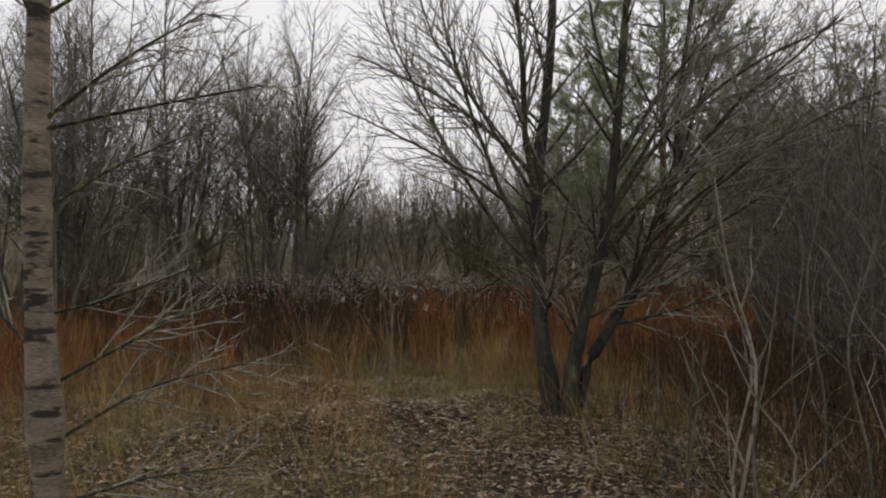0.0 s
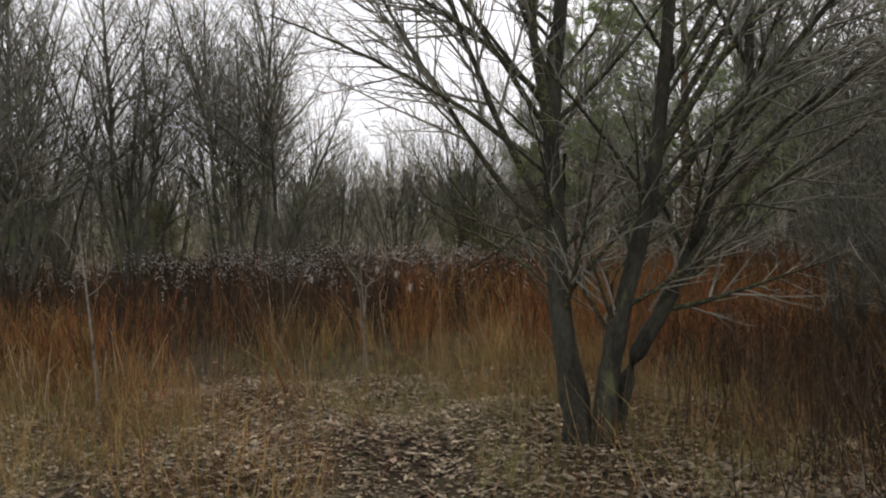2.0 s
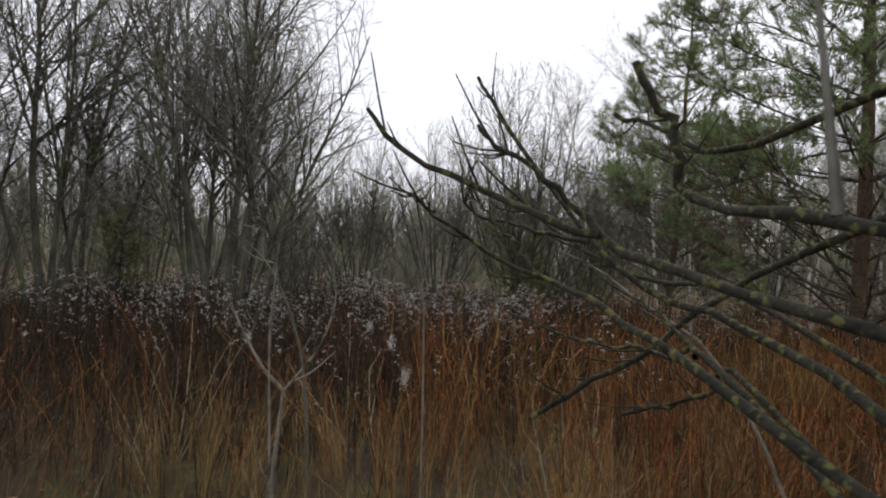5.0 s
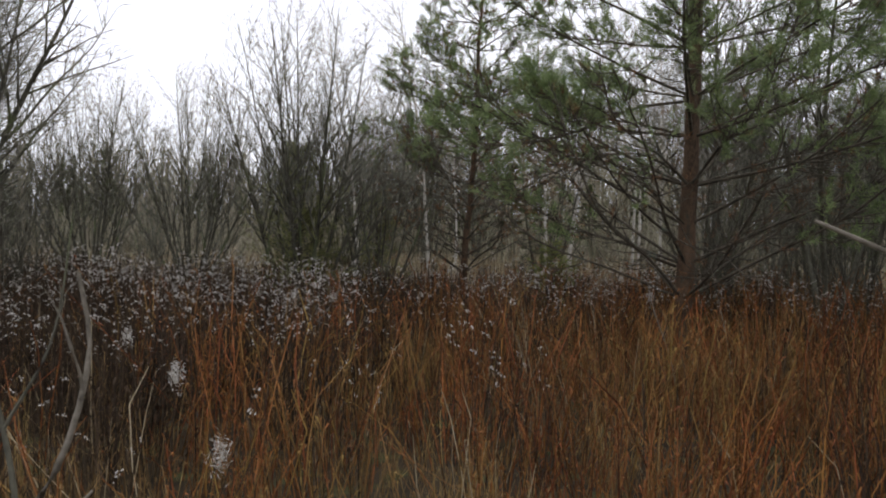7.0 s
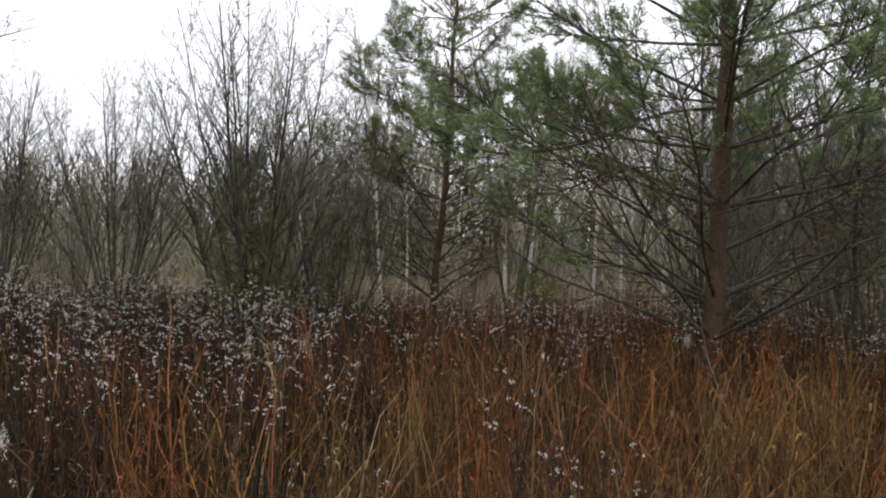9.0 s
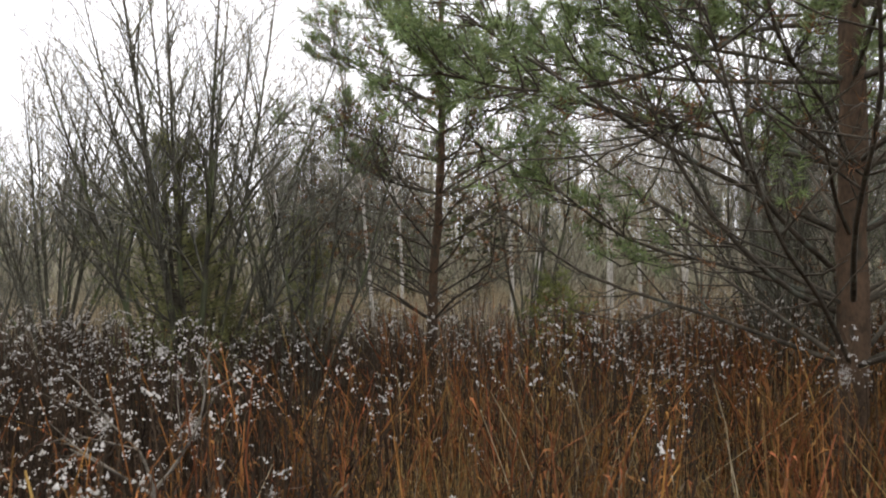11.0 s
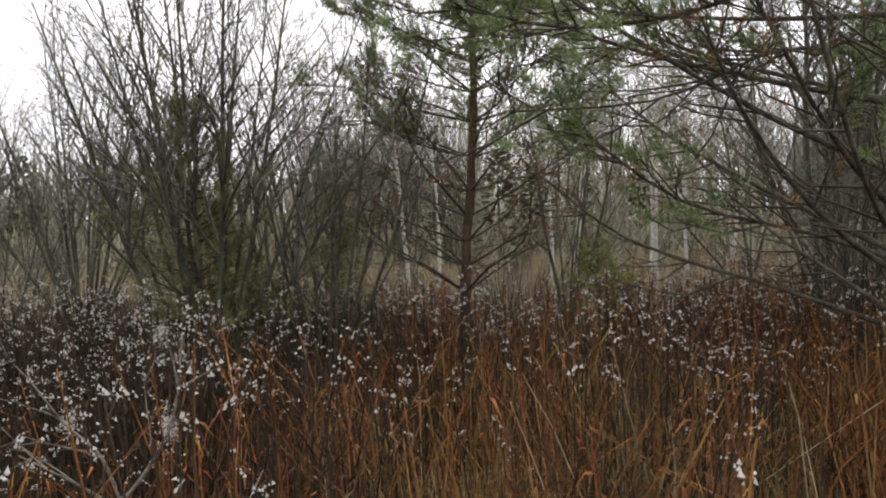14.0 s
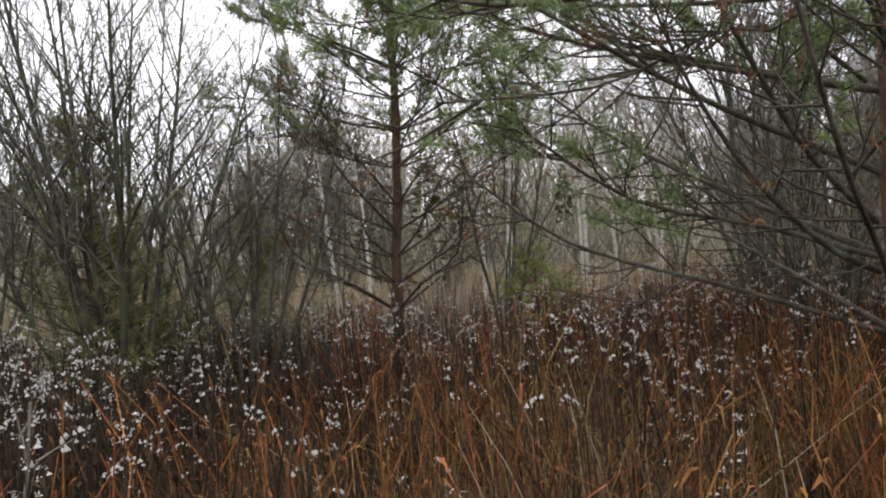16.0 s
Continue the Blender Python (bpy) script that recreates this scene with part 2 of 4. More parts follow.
def shoot(r, p, d, length, rad, level, plan, bags, end=0.16):
    """One branch and, along it, its side branches."""
    if plan.hull:
        mid, wide, high = plan.hull
        size = np.array([wide, wide, high])
        a, v = (np.array(p) - [0, 0, mid]) / size, np.array(d) / size
        vv, av = v @ v, a @ v
        inside = av * av - vv * (a @ a - 1)
        reach = (-av + np.sqrt(inside)) / vv if inside > 0 else 0.0
        if p[2] > mid - 0.6 * high or reach > 0:
            length = min(length, max(0.0, reach) * r.uniform(0.9, 1.06))
        if length < 0.06:
            return
    n = int(min(9, max(3, round(length / plan.seg)))) + 1 if level < 2 else (3 if level == 2 else 2)
    step = length / (n - 1)
    pts, way = [np.array(p, float)], np.array(d, float)
    for _ in range(n - 1):
        way = unit(way + r.normal(size=3) * plan.wobble[level] + np.array([0, 0, plan.lift[level]]))
        pts.append(pts[-1] + way * step)
    radii = rad * (1 - plan.taper * np.linspace(0, 1, n) ** 1.1) if end is None else rad + (rad * end - rad) * np.linspace(0, 1, n)
    bags[min(level, len(bags) - 1)].tube(np.array(pts), radii, (7, 5, 3, 3, 3, 3)[level])
    sprout(r, pts, radii, length, level, plan, bags)


def sprout(r, pts, radii, length, level, plan, bags, first=None):
    if level + 1 >= len(plan.ratio):
        return
    kids = plan.kids[level]
    kids = int(kids * length) + (r.random() < kids * length % 1)
    n = len(pts)
    first = plan.first[level] if first is None else first
    for k in range(kids):
        t = first + (1 - first) * (k + r.random()) / max(1, kids)
        a = min(n - 2, int(t * (n - 1)))
        u = t * (n - 1) - a
        q = pts[a] * (1 - u) + pts[a + 1] * u
        d = unit(pts[a + 1] - pts[a])
        reach = length * plan.ratio[level + 1] * (1.05 - 0.62 * t) * r.uniform(0.65, 1.25)
        thick = min(0.62 * (radii[a] * (1 - u) + radii[a + 1] * u), 0.0035 + reach * 0.013)
        shoot(r, q, swing(r, d, radians(plan.angle[level]) * r.uniform(0.7, 1.3)), max(reach, 0.10), max(thick, 0.0034), level + 1, plan, bags)


ALDER_PLAN = Plan([2.8, 4.4, 6.5], [30, 36, 42], [1, 0.38, 0.40, 0.42], [0.24, 0.15, 0.12], [0.05, 0.09, 0.14, 0.18], [0.02, 0.07, 0.05, 0.03])
OPEN_PLAN = Plan([5.0, 7.6, 8.5], [38, 40, 42], [1, 0.44, 0.42, 0.45], [0.36, 0.15, 0.12], [0.05, 0.09, 0.12, 0.16], [0.015, 0.03, 0.02, 0.0])
WOOD_PLAN = Plan([4.2, 6.6, 7.6], [40, 44, 46], [1, 0.44, 0.40, 0.45], [0.34, 0.12, 0.12], [0.06, 0.09, 0.12, 0.16], [0.02, 0.035, 0.02, 0.01], seg=0.5)
DOME_PLAN = Plan([5.2, 7.6, 6.0], [32, 35, 38], [1, 0.40, 0.42, 0.42], [0.34, 0.2, 0.1], [0.02, 0.05, 0.08, 0.10], [0.0, 0.03, 0.03, 0.02])
THICKET_PLAN = Plan([5.5, 7.0], [30, 40], [1, 0.45, 0.40], [0.12, 0.1], [0.06, 0.10, 0.14], [0.03, 0.05, 0.03], seg=0.4)
SHRUB_PLAN = Plan([3.0, 5.5], [34, 42], [1, 0.42, 0.38], [0.15, 0.15], [0.06, 0.10, 0.14], [0.03, 0.05, 0.03])


def bare_tree(name, label, seed, stems, plan, bark, at=(0, 0), group="", category="tree", turn=0.0, split=False):
    """stems: rows of lean from upright (degrees), heading (degrees), length and radius, all from one foot."""
    r = np.random.default_rng(seed)
    top = thing(name, label, category, group, (at[0], at[1], float(ground_z(at[0], at[1])) - 0.03), turn)
    limbs, twigs = Many() if split else Bag(), Bag()
    for lean, head, length, rad in stems:
        trunk = Bag()
        d = np.array([np.sin(radians(lean)) * np.cos(radians(head)), np.sin(radians(lean)) * np.sin(radians(head)), np.cos(radians(lean))])
        foot = np.array([d[0] * 0.25, d[1] * 0.25, 0.0]) * (len(stems) > 1)
        shoot(r, foot, d, length, rad, 0, plan, [trunk, limbs, twigs])
        trunk.link("trunk", bark, top)
    limbs.link("limb" if split else "branchwork", bark, top, kind="" if split else "stuff")
    twigs.link("crown", TWIG, top, "fine bare grey twigs", kind="stuff")
    return top


def ring_stems(r, count, lean, length, rad):
    return [(lean * r.uniform(0.35, 1.25), 360 * (k + r.uniform(-0.3, 0.3)) / count, length * r.uniform(0.75, 1.1), rad * r.uniform(0.65, 1.1)) for k in range(count)]


def dome_stems(r, count, spread, hull, rad):
    """Stems that fan out from one foot and end on a domed crown."""
    rows = []
    for k in range(count):
        lean = spread * ((k + 0.5) / count) ** 0.6
        rows.append((lean, 137.5 * k + r.uniform(-15, 15), (hull[0] + hull[2]) * 1.05, rad * r.uniform(0.7, 1.1)))
    return rows


def path_x(y):
    """The trodden line."""
    return np.interp(y, [0, 3.4, 6.7, 7.4, 8.1, 9.5, 12.0, 16.0], [0.17, 0.1, 0.03, -0.24, -0.46, -0.58, 0.2, 0.6])


def keep_way_free(bag, foot):
    """Drops twigs that hang across the trodden line at head height or below."""
    for key, some in bag.tubes.items():
        left = []
        for pts, radii in some:
            q = np.array(pts) + foot
            across = (q[:, 1] > 4) & (q[:, 1] < 9.5) & (np.abs(q[:, 0] - path_x(q[:, 1])) < 0.3) & (q[:, 2] < 1.8)
            ahead = (q[:, 1] > 7.0) & (q[:, 0] < 0.95) & (q[:, 0] > -0.7) & (q[:, 2] < 1.95)
            if not (across | ahead).any():
                left.append((pts, radii))
        bag.tubes[key] = left
    bag.tubes = {key: some for key, some in bag.tubes.items() if some}


# ---- the willow beside the path ----
WILLOW_PLAN = Plan([12.0, 12.5, 11.0], [44, 34, 36], [1, 0.60, 0.46, 0.42], [0.3, 0.12, 0.12], [0.04, 0.045, 0.07, 0.09], [0.03, 0.035, 0.04, 0.02])
# Stems and limbs: radius at the foot and at the tip, then the bends.
willow_rows = []


def grow(name, foot_radius, tip_radius, *bends):
    willow_rows.append((name, foot_radius, tip_radius, list(bends)))


grow("trunk", 0.088, 0.030, (0.74, 6.80, 0.12), (0.69, 6.78, 0.45), (0.62, 6.80, 0.95), (0.60, 6.85, 1.50), (0.59, 6.90, 1.95), (0.62, 6.95, 2.44), (0.68, 7.0, 2.91), (0.74, 7.1, 3.9), (0.70, 7.2, 5.0))
grow("trunk", 0.074, 0.026, (0.84, 6.74, 0.12), (0.88, 6.70, 0.55), (0.95, 6.69, 0.92), (1.08, 6.68, 1.42), (1.16, 6.67, 1.84), (1.22, 6.66, 2.38), (1.27, 6.65, 3.09), (1.34, 6.6, 4.2))
grow("trunk", 0.058, 0.018, (0.90, 6.86, 0.12), (1.05, 6.88, 0.62), (1.32, 6.93, 1.07), (1.58, 7.01, 1.67), (1.81, 7.09, 2.25), (1.86, 7.17, 2.93), (1.96, 7.25, 3.51), (2.05, 7.3, 4.3))
grow("limb", 0.026, 0.006, (1.24, 6.90, 1.00), (1.9, 6.90, 1.9), (2.6, 6.80, 2.5), (3.4, 6.7, 2.9), (3.9, 6.7, 3.1))
grow("limb", 0.026, 0.006, (1.16, 6.67, 1.84), (1.6, 6.50, 2.5), (2.2, 6.40, 3.0), (2.9, 6.3, 3.35))
grow("limb", 0.024, 0.006, (1.56, 7.00, 1.62), (2.2, 7.10, 2.2), (2.9, 7.20, 2.55), (3.7, 7.3, 2.75))
grow("limb", 0.026, 0.007, (1.22, 6.66, 2.3), (1.7, 6.80, 3.0), (2.1, 6.90, 3.5), (2.4, 7.0, 4.0))
grow("limb", 0.022, 0.005, (0.60, 6.88, 1.75), (0.1, 6.80, 2.15), (-0.5, 6.80, 2.5), (-1.1, 6.85, 2.78))
grow("limb", 0.022, 0.006, (0.59, 6.90, 2.2), (0.05, 6.9, 2.7), (-0.5, 7.0, 3.05), (-1.0, 7.05, 3.3))
grow("limb", 0.022, 0.006, (1.25, 6.66, 2.7), (1.05, 6.6, 3.3), (0.95, 6.6, 4.0))
grow("limb", 0.0341, 0.0124, (0.58, 6.78, 2.00), (0.48, 6.65, 2.53), (0.45, 6.55, 3.08), (0.39, 6.45, 3.6), (0.35, 6.4, 4.3))
grow("limb", 0.0279, 0.0074, (1.10, 6.68, 1.46), (1.43, 6.67, 1.91), (1.83, 6.60, 2.35), (2.22, 6.53, 2.81), (2.46, 6.45, 2.98), (2.9, 6.4, 3.4))
grow("limb", 0.0248, 0.0074, (1.17, 6.70, 1.85), (1.49, 6.88, 2.41), (1.84, 7.02, 2.96), (2.12, 7.15, 3.47), (2.3, 7.2, 4.1))
grow("limb", 0.0260, 0.0074, (0.60, 6.83, 1.48), (0.33, 6.83, 1.95), (0.08, 6.90, 2.60), (-0.12, 6.97, 3.23), (-0.22, 7.05, 3.58), (-0.3, 7.1, 4.2))
grow("limb", 0.0223, 0.0056, (0.60, 6.83, 1.40), (0.25, 6.88, 1.76), (-0.16, 7.0, 2.43), (-0.47, 7.12, 2.98), (-0.72, 7.25, 3.51), (-0.85, 7.3, 3.9))
grow("limb", 0.0186, 0.0050, (0.60, 6.88, 1.98), (0.08, 6.85, 2.81), (-0.29, 6.95, 3.38), (-0.5, 7.0, 4.0))
grow("limb", 0.0223, 0.0050, (1.20, 6.90, 0.90), (1.78, 7.05, 1.55), (2.44, 7.25, 1.94), (2.93, 7.45, 2.28), (3.3, 7.5, 2.5))
grow("limb", 0.0124, 0.0050, (0.90, 6.75, 0.78), (0.97, 6.68, 1.24), (1.51, 6.62, 1.55), (1.86, 6.45, 1.52))
grow("limb", 0.0100, 0.0045, (0.600, 6.880, 1.300), (0.420, 7.150, 1.400), (0.230, 7.490, 1.455), (0.147, 7.593, 1.503), (0.086, 7.642, 1.520), (0.011, 7.702, 1.562), (-0.084, 7.746, 1.598), (-0.183, 7.760, 1.639), (-0.250, 7.766, 1.696), (-0.289, 7.778, 1.740))
grow("limb", 0.0072, 0.0036, (0.139, 7.598, 1.510), (0.089, 7.632, 1.564), (0.027, 7.663, 1.620), (-0.037, 7.689, 1.665), (-0.071, 7.706, 1.701))
grow("limb", 0.0100, 0.0022, (0.620, 6.850, 1.050), (0.450, 7.150, 1.200), (0.251, 7.534, 1.334), (0.183, 7.670, 1.372), (0.122, 7.748, 1.408), (0.026, 7.820, 1.442), (-0.089, 7.847, 1.497), (-0.153, 7.825, 1.542), (-0.203, 7.784, 1.600))
grow("limb", 0.0040, 0.0018, (-0.160, 7.822, 1.551), (-0.185, 7.815, 1.572), (-0.209, 7.807, 1.585))
grow("limb", 0.0050, 0.0020, (0.047, 7.809, 1.435), (-0.000, 7.888, 1.498), (-0.042, 7.934, 1.539), (-0.107, 7.969, 1.613))
grow("limb", 0.0110, 0.0040, (0.620, 6.900, 1.000), (0.550, 7.400, 1.250), (0.402, 7.841, 1.371), (0.331, 7.927, 1.389), (0.247, 8.026, 1.434), (0.154, 8.122, 1.519), (0.037, 8.161, 1.671), (-0.081, 8.166, 1.838), (-0.118, 8.173, 1.897))
grow("limb", 0.0060, 0.0020, (0.153, 8.113, 1.513), (0.062, 8.132, 1.529), (-0.025, 8.155, 1.546), (-0.130, 8.176, 1.588), (-0.153, 8.172, 1.698))
grow("limb", 0.0080, 0.0030, (0.600, 6.950, 1.100), (0.520, 7.350, 1.300), (0.381, 7.796, 1.432), (0.331, 7.926, 1.438), (0.224, 8.062, 1.456), (0.093, 8.180, 1.529), (-0.015, 8.245, 1.618), (-0.114, 8.286, 1.711))
grow("limb", 0.0090, 0.0025, (0.620, 6.900, 0.900), (0.500, 7.300, 1.100), (0.355, 7.747, 1.300), (0.311, 7.875, 1.293), (0.233, 8.005, 1.292), (0.113, 8.130, 1.299), (-0.015, 8.193, 1.347))
grow("limb", 0.0110, 0.0060, (0.680, 7.000, 1.900), (0.720, 7.600, 1.650), (0.535, 8.108, 1.467), (0.415, 8.108, 1.380), (0.296, 8.091, 1.288), (0.160, 8.060, 1.201), (0.040, 8.008, 1.130))
grow("limb", 0.0070, 0.0045, (0.650, 6.900, 0.800), (0.580, 7.300, 1.050), (0.414, 7.827, 1.272), (0.396, 7.940, 1.224), (0.340, 8.060, 1.169), (0.251, 8.181, 1.120))
grow("limb", 0.0100, 0.0050, (0.600, 6.900, 1.600), (0.600, 7.250, 1.750), (0.409, 7.847, 1.692), (0.298, 8.038, 1.755), (0.203, 8.152, 1.811))
grow("limb", 0.0105, 0.0075, (0.600, 6.900, 1.350), (0.470, 7.200, 1.500), (0.285, 7.598, 1.570), (0.265, 7.642, 1.643), (0.240, 7.678, 1.721), (0.196, 7.706, 1.814))
grow("limb", 0.0060, 0.0020, (0.335, 7.812, 1.304), (0.359, 7.966, 1.309), (0.312, 8.091, 1.354), (0.242, 8.213, 1.404))


def bend(points, many):
    """A smooth line through the given bends."""
    p = np.array(points, float)
    p = np.concatenate([[2 * p[0] - p[1]], p, [2 * p[-1] - p[-2]]])
    out = []
    for s in np.linspace(0, len(points) - 1, many):
        i = min(int(s), len(points) - 2)
        u = s - i
        a, b, c, d = p[i : i + 4]
        out.append(0.5 * (2 * b + (c - a) * u + (2 * a - 5 * b + 4 * c - d) * u**2 + (3 * b - a - 3 * c + d) * u**3))
    return np.array(out)


def make_willow():
    r = np.random.default_rng(21)
    foot = np.array([0.82, 6.8, float(ground_z(0.82, 6.8)) - 0.05])
    top = thing("willow_tree", "bare many-stemmed willow with rough dark bark and mossy limbs", "tree", at=tuple(foot))
    twigs, minor, spurs = Bag(), Many(), Many()
    for own, bark, many, sides in (("trunk", WILLOW, 26, 12), ("limb", WILLOW_LIMB, 18, 8)):
        for name, a, b, bends in [row for row in willow_rows if row[0] == own]:
            pts = bend(bends, many) - foot
            if name == "trunk":
                pts[0, 2] = -0.05
            else:
                pts[1:-1] += r.normal(size=(many - 2, 3)) * 0.004
            u = np.linspace(0, 1, many)
            radii = a + (b - a) * u**0.8
            if name == "trunk":
                radii = radii * (1 + 0.4 * np.exp(-u * many / 2.0))
            radii = radii * (1 + 0.07 * r.normal(size=many))
            bag = Bag()
            bag.tube(pts, radii, sides)
            bag.link(name, bark, top, "dark furrowed trunk" if name == "trunk" else "lichened bare limb")
            length = float(np.linalg.norm(np.diff(pts, axis=0), axis=1).sum())
            if name == "trunk":
                sprout(r, list(pts), radii, length * 0.52, 0, WILLOW_PLAN, [minor, minor, twigs], 0.22)
            elif bends[-1][2] > 2.4:
                sprout(r, list(pts), radii, length * 0.95, 1, WILLOW_PLAN, [minor, minor, twigs, twigs], 0.25)
            else:
                for _ in range(5):
                    k = int(r.integers(many // 2, many - 1))
                    d = unit(pts[k + 1] - pts[k])
                    way = unit(swing(r, d, radians(40)) + np.array([0, 0.25, 0.25]))
                    q = pts[k]
                    reach = r.uniform(0.04, 0.16)
                    spurs.tube(np.array([q, q + way * reach * 0.5, q + way * reach + np.array([0, 0, 0.01])]), np.array([0.0026, 0.002, 0.0011]), 5)
    # The pale broken stubs low on the stems.
    stubs = Many()
    for p in ([(0.66, 6.72, 1.55), (0.78, 6.66, 1.62), (0.93, 6.62, 1.80), (0.99, 6.6, 1.90)], [(0.80, 6.64, 1.60), (0.79, 6.62, 1.70), (0.80, 6.62, 1.77)],
              [(1.14, 6.80, 0.95), (1.25, 6.75, 1.15), (1.35, 6.72, 1.38)], [(0.92, 6.66, 0.95), (0.86, 6.6, 1.15), (0.80, 6.58, 1.28)]):
        stubs.tube(bend(p, 8) - foot, np.linspace(0.011, 0.005, 8), 6)
    stubs.link("broken_stub", DEADWOOD, top, "pale barkless broken branch")
    keep_way_free(minor, foot)
    keep_way_free(twigs, foot)
    minor.link("branch", WILLOW_LIMB, top)
    spurs.link("spur", WILLOW_LIMB, top)
    twigs.link("crown", TWIG, top, "fine bare twigs", kind="stuff")


make_willow()


# ---- the birch at the start ----
def make_birch():
    r = np.random.default_rng(5)
    foot = np.array([-1.26, 2.72, float(ground_z(-1.26, 2.72)) - 0.04])
    top = thing("birch_tree", "young birch with banded pale grey-brown bark and dead side branches", "tree", at=tuple(foot))
    many = 30
    pts = bend([(0, 0, 0), (-0.01, 0, 0.75), (-0.055, 0, 1.55), (-0.06, 0, 2.4), (-0.03, 0.02, 3.6), (0, 0.05, 5.2)], many)
    u = np.linspace(0, 1, many)
    radii = (0.060 - 0.035 * u) * (1 + 0.05 * r.normal(size=many)) + 0.02 * np.exp(-u * 18)
    radii[8] += 0.012
    trunk, limbs, twigs = Bag(), Many(), Bag()
    trunk.tube(pts, radii, 14)
    trunk.link("trunk", BIRCH, top)
    for a, b in (((0.0, 0, 2.02), (0.70, 0.0, 2.16)), ((0.0, 0.0, 2.05), (0.45, 0.15, 2.45)), ((0.0, 0, 1.40), (0.38, 0.2, 1.55)), ((0, 0, 1.15), (0.42, 0.25, 1.42)),
                 ((0, 0, 0.95), (0.62, 0.3, 1.22)), ((0, 0, 1.25), (-0.4, 0.1, 1.6)), ((0, 0, 0.75), (0.5, 0.4, 0.80)), ((0, 0, 2.3), (-0.3, -0.1, 2.6)), ((0, 0, 2.4), (0.35, 0.2, 2.62)),
                 ((0, 0, 1.75), (0.30, 0.35, 2.05)), ((0, 0, 0.62), (0.45, 0.15, 0.62))):
        a, b = np.array(a) + [-0.04, 0, 0], np.array(b)
        mid = (a + b) / 2 + r.normal(size=3) * 0.03
        line = bend([a, mid, b], 9)
        limbs.tube(line, np.linspace(0.008, 0.003, 9), 6)
        sprout(r, list(line), np.linspace(0.009, 0.004, 9), 1.0, 1, WILLOW_PLAN, [twigs, twigs, twigs, twigs], 0.25)
    limbs.link("dead_limb", WILLOW_LIMB, top, "grey lichened dead limb")
    twigs.link("crown", TWIG, top, kind="stuff")


make_birch()


# ---- pines ----
def needle_shape(seed, count, length):
    """A tuft of needles about the x axis, as thin folded blades."""
    r = np.random.default_rng(seed)
    v, f = [], []
    for k in range(count):
        t, a = r.random(), r.uniform(0, 2 * np.pi)
        start = np.array([t * length * 1.3, 0, 0])
        d = unit(np.array([r.uniform(0.35, 0.95), np.cos(a), np.sin(a)]))
        side = unit(np.cross(d, r.normal(size=3))) * 0.0026
        n = len(v)
        v += [start - side, start + side, start + d * length * r.uniform(0.75, 1.15)]
        f.append((n, n + 1, n + 2))
    return np.array(v), np.array(f)


def place_tufts(bag, shape, spots, ways, sizes, r):
    """Tufts at spots, each pointing its way."""
    if not len(spots):
        return
    v, f = shape
    d = np.array(ways)
    side = np.cross(d, np.array([0, 0, 1.0]) + r.normal(size=d.shape) * 0.3)
    side /= np.linalg.norm(side, axis=1, keepdims=True) + 1e-9
    up = np.cross(side, d)
    w = v[None, :, 0:1] * d[:, None] + v[None, :, 1:2] * side[:, None] + v[None, :, 2:3] * up[:, None]
    w = w * np.array(sizes)[:, None, None] + np.array(spots)[:, None]
    faces = (f[None] + (np.arange(len(spots)) * len(v))[:, None, None]).reshape(-1, 3)
    bag.block(w.reshape(-1, 3), faces)


